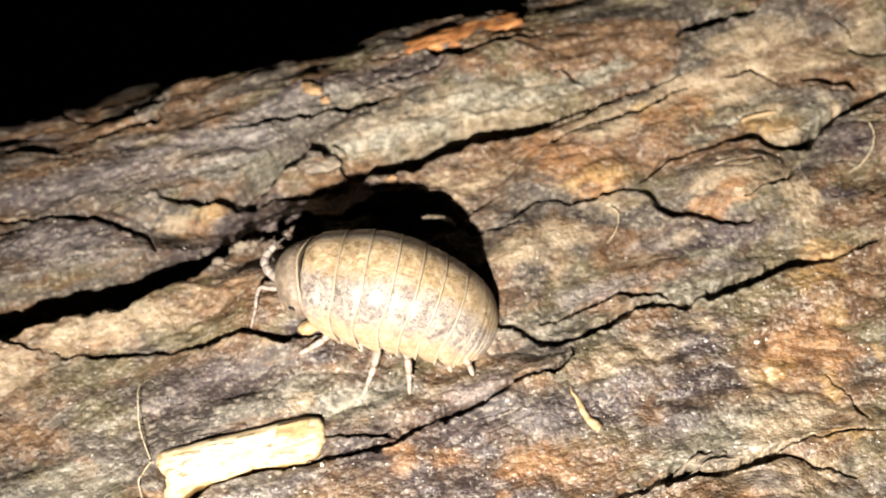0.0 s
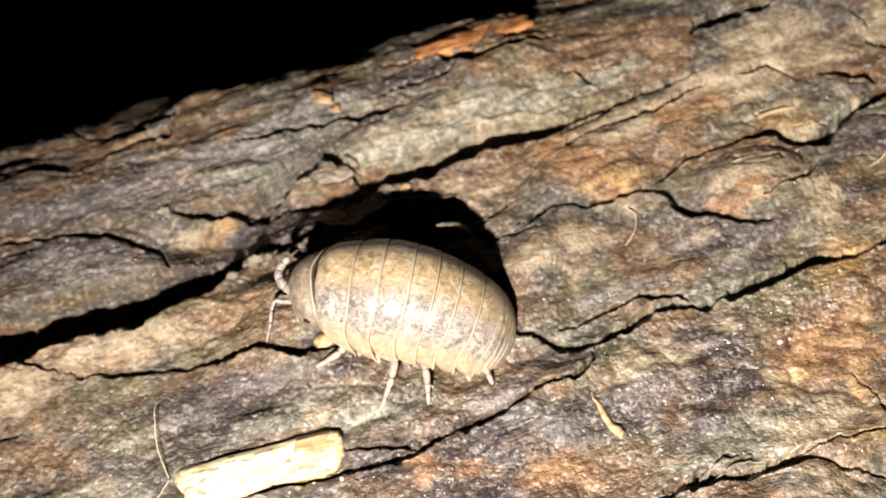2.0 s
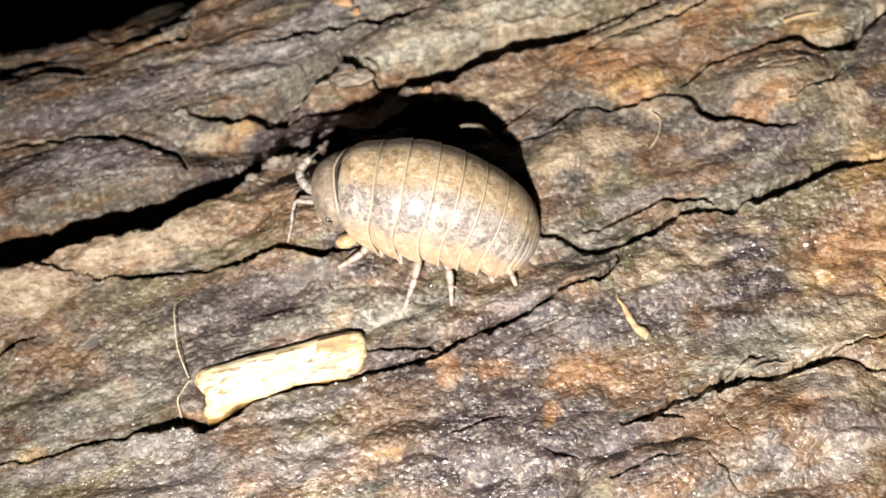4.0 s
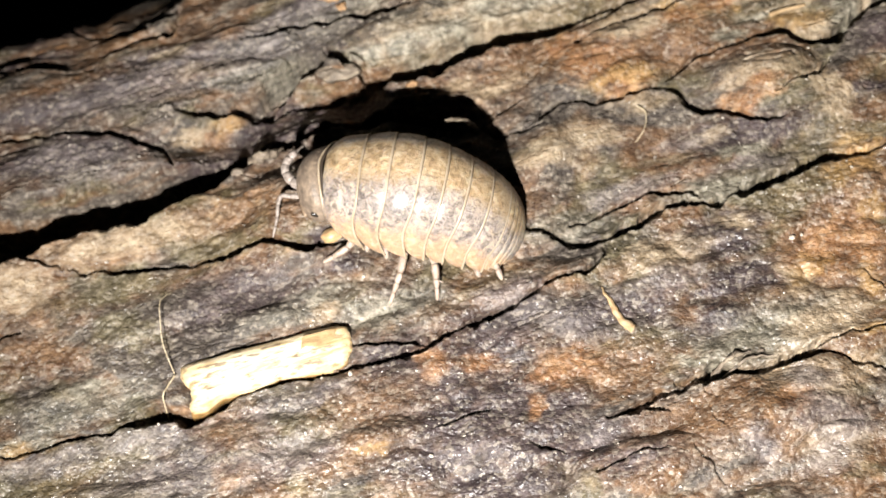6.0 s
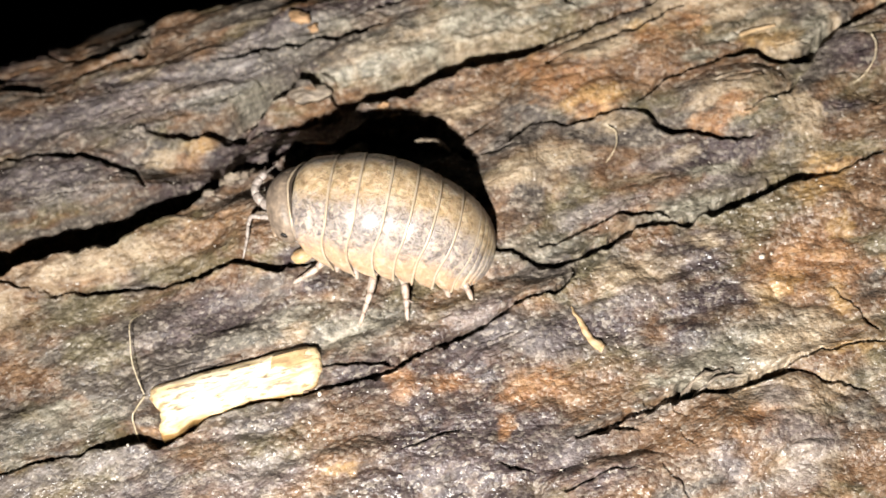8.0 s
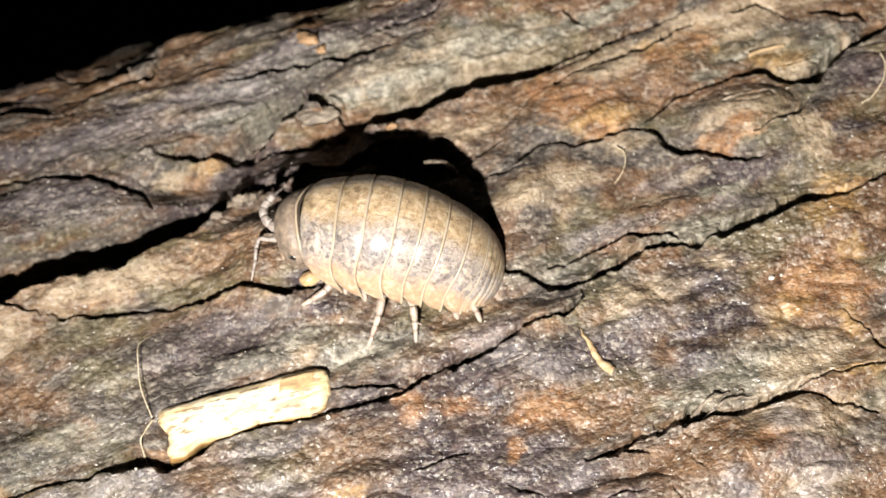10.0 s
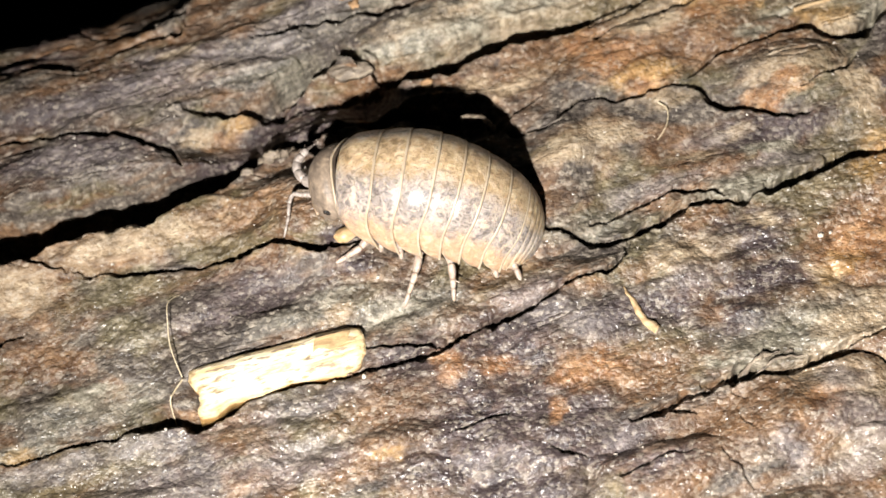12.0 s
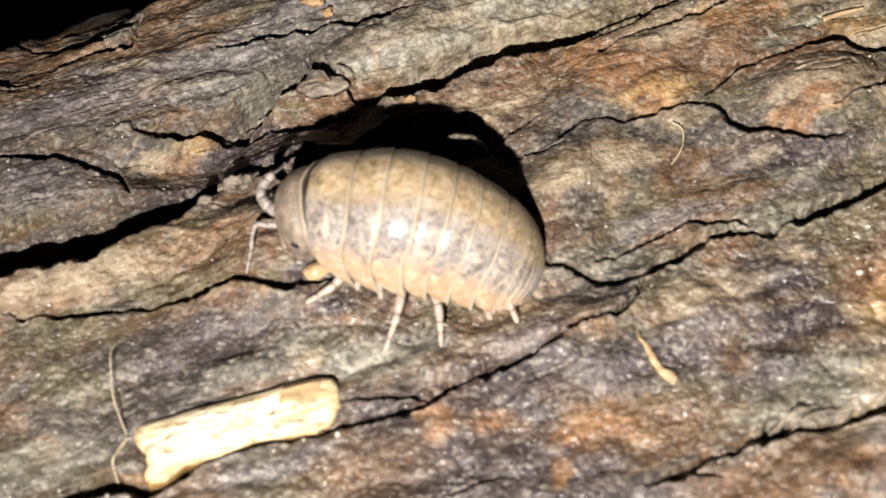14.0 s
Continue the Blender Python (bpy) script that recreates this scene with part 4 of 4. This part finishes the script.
def build_woodlouse():
    bug = tagged(new("woodlouse"), "tan and grey pill woodlouse with banded glossy back plates", "woodlouse")
    stand = pose(0.12 * MM, 0.78 * MM, 2.1 * MM) @ pose(0, 0, 0, 0, 0, -20.1) @ pose(0, 0, 0, -9.2) @ pose(0, 0, 0, 0, 11.5)
    bug.matrix_basis = LEAN @ stand
    # seven back plates; the first one wraps round the head
    ends = [-4.20, -2.38, -1.09, 0.23, 1.36, 2.47, 3.68, 4.88]
    foots = [1.78, 1.74, 1.70, 1.70, 1.74, 1.76, 1.74]
    for k, (x0, x1, foot) in enumerate(zip(ends[:-1], ends[1:], foots)):
        hooked = 1.0 if k < 3 else 0.55
        if k == 0:
            mesh = plate_mesh(x0, x1, foot, 1.10, 16, 60, hooked, 0.26, 0.05, 0.0, 1.9)
        else:
            mesh = plate_mesh(x0 - 0.12, x1, foot, foot - 0.20, 14, 60, hooked)
        plate = shell_part("back_plate", mesh, bug)
        mesh_object("margin", *margin_mesh(x1, foot, 0.13, hooked), MARGIN, plate, "pale hind margin")
    # short tail plates and the blunt shield that closes the body
    tail = [4.88, 5.28, 5.62, 5.92, 6.20]
    for k, (x0, x1) in enumerate(zip(tail[:-1], tail[1:])):
        plate = shell_part("tail_plate", plate_mesh(x0 - 0.06, x1, 1.70 - 0.05 * k, 1.55 - 0.05 * k, 6, 44, 0.3, 0.05, 0.02), bug)
        mesh_object("margin", *margin_mesh(x1, 1.66 - 0.05 * k, 0.07, 0.3, 0.02, 40), MARGIN, plate, "pale hind margin")
    shell_part("tail_shield", plate_mesh(6.12, 6.8, 1.5, 1.45, 8, 36, 0.0, 0.05, 0.0), bug, "blunt tail shield")
    # the head: a broad shield whose hind rim stands up before the first back plate
    verts, faces = [], []
    rows, arcs = 20, 44
    for a in range(rows + 1):
        s = a / rows
        x = -4.32 - 1.75 * math.sin(math.pi / 2 * s)
        r = max(math.cos(math.pi / 2 * s), 0.02) ** 0.60
        for k in range(arcs):
            f = 2 * math.pi * k / arcs - math.pi
            dent = 1 - 0.07 * math.exp(-((s - 0.10) / 0.045) ** 2)
            y = 2.36 * r * dent * math.copysign(abs(math.sin(f)) ** 0.9, f)
            z = 0.55 + (2.16 if math.cos(f) > 0 else 1.4) * r * dent * math.cos(f) - 0.40 * s**2
            verts.append(curled(x + 0.08 * abs(y) - 0.10 * math.cos(2 * f) * (1 - s), y, z))
    for a in range(rows):
        for k in range(arcs):
            b = (k + 1) % arcs
            faces.append((a * arcs + k, (a + 1) * arcs + k, (a + 1) * arcs + b, a * arcs + b))
    faces.append(tuple(rows * arcs + k for k in range(arcs)))
    head = mesh_object("head", verts, faces, HEAD, bug, "grey-brown rounded head")
    for side in (-1, 1):
        bm = bmesh.new()
        bmesh.ops.create_icosphere(bm, subdivisions=2, radius=0.20 * MM, matrix=Matrix.Translation(curled(-4.75, side * 2.20, 0.8)) @ Matrix.Diagonal((1.4, 0.5, 1, 1)))
        me = bpy.data.meshes.new("eye")
        bm.to_mesh(me)
        bm.free()
        me.materials.append(EYE)
        new("eye", me).parent = head
    # the pale shield under the brow, from which the feelers spring
    brow = [curled(-5.98 + 0.16 * abs(y) ** 1.6, y, 0.35 - 0.10 * y * y) for y in np.linspace(-1.75, 1.75, 22)]
    mesh_object("brow", *tube(brow, [(0.10 + 0.16 * math.sin(math.pi * k / 21)) * MM for k in range(22)]), BELLY, head, "pale brow ridge")
    # the collar: the thin pale hind rim of the head, and the dark groove behind it
    def round_head(f, x, grow):
        return curled(x + 0.19 * abs(math.sin(f)) - 0.10 * math.cos(2 * f), (2.36 + grow) * math.sin(f), 0.55 + (2.16 + grow) * math.cos(f))

    rim = [round_head(f, -4.40, 0.06 + 0.22 * max(0.0, f - 0.55)) for f in np.linspace(-1.35, 1.15, 36)]
    mesh_object("collar", *tube(rim, [0.07 * MM] * len(rim)), MARGIN, bug, "pale raised collar behind the head")
    groove = [round_head(f, -4.27, 0.03) for f in np.linspace(-1.15, 1.1, 30)]
    mesh_object("neck", *tube(groove, [0.09 * MM] * len(groove)), WOOD, bug, "dark groove behind the head")
    # belly
    bm = bmesh.new()
    bmesh.ops.create_uvsphere(bm, u_segments=28, v_segments=16, radius=1.0)
    me = bpy.data.meshes.new("belly")
    bm.transform(Matrix.Diagonal((5.2 * MM, 2.6 * MM, 1.0 * MM, 1)))
    bm.transform(Matrix.Translation((0.2 * MM, 0, 0.1 * MM)))
    bm.to_mesh(me)
    bm.free()
    me.materials.append(BELLY)
    new("belly", me).parent = bug
    inside = stand.inverted()

    def limb(name, joint, points, thick, thin, material, label=""):
        """A limb through points given over the bark, in millimetres."""
        jointed(name, joint, [inside @ (Vector(p) * MM) / MM for p in points], thick, thin, material, bug, label, 0.16 if name == "feeler" else 0.34)

    limb("feeler", "feeler_joint", [(-5.6, 2.8, 2.9), (-6.0, 3.2, 2.9), (-6.25, 3.75, 2.9), (-6.2, 4.3, 2.9), (-5.85, 4.65, 3.0), (-5.5, 4.92, 3.0)], 0.30, 0.19, FEELER, "jointed pale grey feeler")
    limb("feeler_tip", "feeler_joint", [(-5.5, 4.92, 3.0), (-5.15, 5.3, 2.7), (-4.9, 5.6, 2.4)], 0.09, 0.03, FEELER, "thin dark tip of the feeler")
    limb("feeler", "feeler_joint", [(-5.7, 2.3, 2.6), (-6.3, 2.5, 2.5), (-6.8, 2.7, 2.4), (-7.1, 2.25, 2.3), (-7.3, 1.6, 2.1), (-7.5, 1.2, 1.9), (-7.8, 0.7, 1.5)], 0.155, 0.05, FEELER, "jointed pale grey feeler")
    # legs, seven on each side
    near = [[(-3.2, -0.4, 1.6), (-3.8, -0.85, 1.35), (-4.7, -1.1, 1.1), (-5.35, -1.2, 0.86)],
            [(-2.4, -0.4, 1.5), (-2.7, -0.8, 1.0), (-2.8, -1.0, 0.5)],
            [(-1.6, -0.8, 1.5), (-1.75, -1.3, 0.9), (-1.8, -1.6, 0.25)],
            [(-0.6, -1.6, 1.5), (-0.85, -2.2, 1.45), (-1.25, -3.0, 1.1), (-1.55, -3.45, 0.85), (-1.85, -3.85, 0.55), (-2.3, -4.4, 0.02)],
            [(0.7, -2.3, 1.35), (0.72, -3.0, 1.2), (0.62, -3.7, 0.72), (0.55, -4.1, 0.45), (0.42, -4.72, 0.04)],
            [(2.8, -3.0, 0.9), (2.95, -3.6, 0.4), (3.05, -3.85, -0.1)],
            [(3.9, -3.1, 0.7), (4.1, -3.85, 0.42), (4.22, -4.4, 0.02)]]
    for points in near:
        limb("leg", "leg_joint", points, 0.26, 0.10, LEG)
    limb("leg_spur", "leg_joint", [(0.62, -3.7, 0.72), (0.78, -3.85, 0.66), (0.95, -3.98, 0.6)], 0.06, 0.03, LEG)
    for x in (-3.6, -2.4, -1.1, 0.2, 1.5, 2.7, 3.8):
        drop = 0.9 if x < 1 else 0.55
        jointed("leg", "leg_joint", [(x, 1.7, -0.2), (x + 0.05, 2.5, -0.35), (x + 0.1, 2.75, -0.35 - drop)], 0.24, 0.09, LEG, bug)
    return bug


def build_wood_chip():
    chip = tagged(new("wood_chip"), "bleached cream splinter of wood wedged in a bark crack", "wood chip")
    verts, faces = [], []
    nx, ny = 60, 20
    for side in (0, 1):
        for i in range(nx + 1):
            for j in range(ny + 1):
                a, b = i / nx, j / ny
                # b runs from the lower edge to the upper one; both ends are broken off unevenly
                low = np.interp(a * 9.5, [0, 0.9, 2.0, 3.6, 5.2, 7.3, 8.2, 9.2, 9.5], [-1.55, -1.55, -1.05, -1.25, -0.90, -1.15, -1.30, -1.0, -0.8])
                low += 0.06 * noise.noise((a * 14, 1.0, 0))
                high = 1.32 + 0.07 * noise.noise((a * 7, 4.0, 0)) - 0.06 * a
                y = low + (high - low) * b
                left = np.interp(b, [0, 0.16, 0.42, 0.75, 1], [0.05, 0.1, 0.38, -0.05, 0.12]) + 0.10 * noise.noise((b * 9, 2.0, 5.0))
                right = np.interp(b, [0, 0.2, 0.6, 0.9, 1], [-0.25, 0.0, 0.15, 0.0, -0.4]) + 0.08 * noise.noise((b * 9, 7.0, 5.0))
                x = -4.75 + a * 9.5 + left * (1 - a) ** 6 + right * a**8
                ridge = 0.10 * noise.noise((a * 5, b * 14, 0)) + 0.05 * noise.noise((a * 20, b * 30, 2))
                if side == 0:
                    z = 0.55 - 0.45 * abs(2 * b - 1) ** 5 - 0.35 * abs(2 * a - 1) ** 14 + ridge
                else:
                    z = -0.9
                    y -= 0.30 * (1 - b)
                verts.append((x * MM, y * MM, z * MM))
    n, base = ny + 1, (nx + 1) * (ny + 1)
    for i in range(nx):
        for j in range(ny):
            c = i * n + j
            faces.append((c, c + n, c + n + 1, c + 1))
            faces.append((base + c, base + c + 1, base + c + n + 1, base + c + n))
    edge = [i * n for i in range(nx + 1)] + [nx * n + j for j in range(1, n)] + [i * n + ny for i in range(nx - 1, -1, -1)] + [j for j in range(ny - 1, 0, -1)]
    for a, b in zip(edge, edge[1:] + edge[:1]):
        faces.append((a, base + a, base + b, b))
    mesh_object("splinter", verts, faces, STRAW, chip)
    # a scrap of brown skin left at one end
    verts, faces = [], []
    for i in range(13):
        for j in range(7):
            a, b = i / 12, j / 6
            y = 0.25 + 0.75 * b + 0.15 * math.sin(a * 9) * (1 - b)
            x = 2.0 + 2.3 * a + 0.3 * b * (1 - a)
            verts.append((x * MM, y * MM, (0.66 - 0.5 * max(0, y - 0.7) ** 2 - 0.3 * a**6) * MM))
    faces = [(i * 7 + j, i * 7 + 7 + j, i * 7 + 8 + j, i * 7 + j + 1) for i in range(12) for j in range(6)]
    mesh_object("skin", verts, faces, STRAW_SKIN, chip, "scrap of brown skin on the splinter")
    chip.matrix_basis = LEAN @ pose(-9.6 * MM, -6.25 * MM, -0.02 * MM) @ pose(0, 0, 0, 10, 0, 2.0)
    return chip


def lump(name, label, category, material, u, v, size, up=0.0, turn=0.0, seed=0, rough=0.25, group=""):
    """A small uneven crumb of the given size (length, width, height in mm) on the bark."""
    bm = bmesh.new()
    bmesh.ops.create_icosphere(bm, subdivisions=3, radius=0.5)
    for w in bm.verts:
        w.co *= 1 + rough * noise.noise(w.co * 3.1 + Vector((seed, 0, 0))) + 0.5 * rough * noise.noise(w.co * 8 + Vector((seed, 3, 0)))
    bm.transform(Matrix.Diagonal((size[0] * MM, size[1] * MM, size[2] * MM, 1)))
    me = bpy.data.meshes.new(name)
    bm.to_mesh(me)
    bm.free()
    me.materials.append(material)
    me.polygons.foreach_set("use_smooth", np.ones(len(me.polygons), bool))
    ob = tagged(new(name, me), label, category, group)
    ob.matrix_basis = on_bark(u, v, up + size[2] * 0.25, turn)
    return ob


def strand(name, label, category, material, points, radius, taper=0.6, uneven=0.0):
    """A thin fibre over the bark through points (u, v, height over the bark)."""
    line = []
    for u, v, up in points:
        h = float(height(np.array([u]), np.array([v]))[0])
        line.append(Vector((u, v, h + up)) * MM)
    line = spline(line, 8)
    radii = [radius * MM * (1 - taper * k / len(line)) for k in range(len(line))]
    verts, faces = tube(line, radii, 8 if uneven else 6)
    verts = [w + uneven * radius * MM * noise.noise_vector(w * 2600) for w in verts]
    ob = mesh_object(name, verts, faces, material)
    tagged(ob, label, category)
    ob.matrix_basis = LEAN
    return ob


def bark_flake(log, material, label, u, v, size, turn=0.0, up=0.1, seed=0, tilt=0.0):
    """A thin, warped scale of bark with a ragged rim, lying on the log."""
    rows, arcs = 9, 40
    verts, faces = [(0, 0, size[2] * MM)], []
    for layer in range(2):
        for a in range(1, rows + 1):
            for k in range(arcs):
                w = 2 * math.pi * k / arcs
                r = a / rows
                rag = 1 + 0.30 * noise.noise((math.cos(w) * 1.7 + seed, math.sin(w) * 1.7, 0.3)) + 0.12 * noise.noise((math.cos(w) * 6, math.sin(w) * 6, seed))
                x, y = size[0] / 2 * r * rag * math.cos(w), size[1] / 2 * r * rag * math.sin(w)
                z = size[2] * (1 - 0.55 * r**2) + 0.12 * noise.noise((x * 1.4, y * 2.5, seed)) + 0.06 * noise.noise((x * 5, y * 7, seed))
                if layer:
                    z = z - 0.16 - 0.5 * size[2]
                verts.append((x * MM, y * MM, z * MM))
    n = rows * arcs
    for k in range(arcs):
        b = (k + 1) % arcs
        faces.append((0, 1 + k, 1 + b))
        for layer in range(2):
            for a in range(rows - 1):
                c = 1 + layer * n + a * arcs
                q = (c + k, c + arcs + k, c + arcs + b, c + b)
                faces.append(q if layer == 0 else q[::-1])
        top = 1 + (rows - 1) * arcs
        faces.append((top + k, top + n + k, top + n + b, top + b))
    ob = mesh_object("bark_flake", verts, faces, material, log, label)
    ob.matrix_basis = LEAN.inverted() @ on_bark(u, v, up, turn, tilt)
    return ob


log = build_log()
build_woodlouse()
build_wood_chip()

# ---- scales of bark ----
v_top, n_top, *_ = wrapped(np.array([18.6]))
flake = bark_flake(log, RUSTY, "rust-orange scale of bark on the log's rim", 7.5, 16.2, (8.2, 2.0, 0.5), 4, 0.2, 1.0)
flake.matrix_basis = pose(8.2 * MM, float(v_top[0]) * MM, (float(n_top[0]) + 1.0) * MM) @ pose(0, 0, 0, -22, 0, 5)
bark_flake(log, GREYBARK, "small beige scale of bark beside a crack", -2.1, 11.35, (2.5, 1.2, 0.35), -5, 0.1, 2.0)
lump("bark_crumb", "rust-tan crumb of bark on the upper ridge", "bark crumb", TANBARK, -1.7, 16.1, (1.3, 0.8, 0.55), 0.0, -20, 21, 0.7)
lump("bark_crumb", "rust-tan crumb of bark on the upper ridge", "bark crumb", TANBARK, -1.0, 15.5, (0.6, 0.5, 0.4), 0.0, 10, 22, 0.7)
bark_flake(log, TANBARK, "", 2.0, 9.35, (0.7, 0.4, 0.2), 0, 0.05, 4.0)

# ---- litter on the bark ----
strand("husk", "straw-coloured curled plant husk lying on the bark", "plant husk", HUSK, [(10.55, -9.15, -0.05), (10.25, -8.75, 0.0), (9.95, -8.2, 0.0), (9.75, -7.5, 0.0), (9.55, -6.9, 0.02), (9.45, -6.3, 0.02)], 0.33, 0.85, 0.28)
strand("fibre", "long pale curved plant fibre beside the wood splinter", "fibre", FIBRE, [(-14.7, -5.5, 0.3), (-15.0, -3.8, 0.7), (-14.9, -2.4, 0.8), (-14.7, -1.3, 0.8), (-14.1, -0.5, 0.15)], 0.036, 0.4)
strand("fibre", "short forked pale fibre at the splinter's end", "fibre", FIBRE, [(-14.7, -5.6, 0.3), (-15.2, -6.3, 0.5), (-15.5, -6.8, 0.4), (-15.7, -7.3, 0.1)], 0.06, 0.4)
strand("straw_bit", "short thin straw-yellow stalk lying on the bark", "straw", HUSK, [(23.8, 8.5, 0.15), (24.9, 8.6, 0.2), (26.0, 8.55, 0.15)], 0.16, 0.5)
strand("fibre", "thin yellowish looped fibre on the bark", "fibre", FIBRE, [(14.5, 4.5, 0.15), (14.85, 4.0, 0.25), (14.7, 3.3, 0.25), (14.3, 2.7, 0.2), (13.8, 2.3, 0.08)], 0.038, 0.3)
strand("bark_sliver", "grey crooked sliver of bark by the crack", "bark sliver", GREYBARK, [(-8.6, 6.9, 0.3), (-8.0, 6.75, 0.5), (-7.3, 6.7, 0.5), (-6.6, 7.0, 0.4), (-6.0, 7.4, 0.3)], 0.36, 0.4, 0.9)
strand("bark_sliver", "grey frayed sliver along the lower crack", "bark sliver", GREYBARK, [(13.9, -12.6, 0.05), (14.9, -12.2, 0.1), (16.0, -12.0, 0.08), (17.0, -12.1, 0.0)], 0.16, 0.6, 1.2)
strand("bark_sliver", "grey frayed sliver along the lower crack", "bark sliver", GREYBARK, [(14.3, -12.9, 0.1), (15.6, -12.5, 0.15), (16.6, -12.4, 0.1), (17.4, -12.5, 0.0)], 0.1, 0.6, 0.9)
strand("bark_sliver", "pale thin sliver of bark in the animal's shadow", "bark sliver", GREYBARK, [(3.2, 4.9, 3.1), (3.9, 5.1, 2.6), (4.5, 5.3, 1.9), (5.1, 5.6, 0.2)], 0.13, -0.4, 0.5)
strand("fibre", "fine pale looped fibre at the dark bark's edge", "fibre", FIBRE, [(31.2, 6.4, 0.1), (31.2, 5.6, 0.3), (30.8, 4.7, 0.35), (30.0, 4.0, 0.3), (29.2, 3.7, 0.1)], 0.05, 0.3)
lump("resin_bead", "amber-coloured resin bead under the woodlouse's head", "resin", AMBER, -4.45, 0.1, (1.5, 0.8, 0.7), 0.3, 10, 1)
lump("bark_crumb", "tan crumb of bark on the crack's edge", "bark crumb", GREYBARK, -9.2, 6.1, (0.75, 0.5, 0.5), 0.0, 0, 4)
lump("bark_crumb", "grey crumb of bark on the upper ridge", "bark crumb", GREYBARK, -3.6, 14.6, (0.8, 0.45, 0.45), 0.0, 20, 5)
for k, (gu, gv, gs) in enumerate([(20.6, -5.9, 0.34), (-3.3, -2.4, 0.24), (-5.2, -7.9, 0.3), (-16.0, -8.2, 0.18), (-1.9, -13.6, 0.26), (-6.8, -7.7, 0.22), (21.2, -5.8, 0.2)]):
    lump("sand_grain", "tiny whitish grain of sand on the bark", "sand grain", WHITE, gu, gv, (gs, gs * 0.8, gs * 0.7), 0.05, 40 * k, 10 + k, 0.25, "sand grains on the bark")


def build_crumbs():
    """Countless tiny crumbs scattered over the bark, as one object."""
    count = 700
    cu, cv = rng.uniform(-29, 30, count), rng.uniform(-20, 15, count)
    size = 0.03 + 0.06 * rng.random(count) ** 3
    ch = height(cu, cv)
    corner = np.array([(1, 0, 0), (-1, 0, 0), (0, 1, 0), (0, -1, 0), (0, 0, 1), (0, 0, -1)], float)
    tri = [(0, 2, 4), (2, 1, 4), (1, 3, 4), (3, 0, 4), (2, 0, 5), (1, 2, 5), (3, 1, 5), (0, 3, 5)]
    shape = corner[None] * (0.6 + 0.8 * rng.random((count, 6, 1))) * size[:, None, None] * np.array([1.4, 1.0, 0.8])
    turn = rng.uniform(0, 6.28, count)
    c, s = np.cos(turn)[:, None], np.sin(turn)[:, None]
    x, y = shape[..., 0] * c - shape[..., 1] * s, shape[..., 0] * s + shape[..., 1] * c
    verts = np.stack([x + cu[:, None], y + cv[:, None], shape[..., 2] + ch[:, None] + 0.3 * size[:, None]], -1).reshape(-1, 3) * MM
    faces = [tuple(6 * k + i for i in t) for k in range(count) for t in tri]
    ob = mesh_object("bark_dust", verts, faces, GRIT, None, "", False)
    tagged(ob, "fine pale dust and crumbs strewn over the bark", "dust", kind="stuff")
    ob.matrix_basis = LEAN


build_crumbs()

# ---- ground far below ----
ground = mesh_object("ground", [(-60, -60, 0), (60, -60, 0), (60, 60, 0), (-60, 60, 0)], [(0, 1, 2, 3)], SOIL, None, "", False)
tagged(ground, "dark forest soil under the log", "ground", kind="structure")
ground.location.z = -0.052


def motions():
    pass


motions()
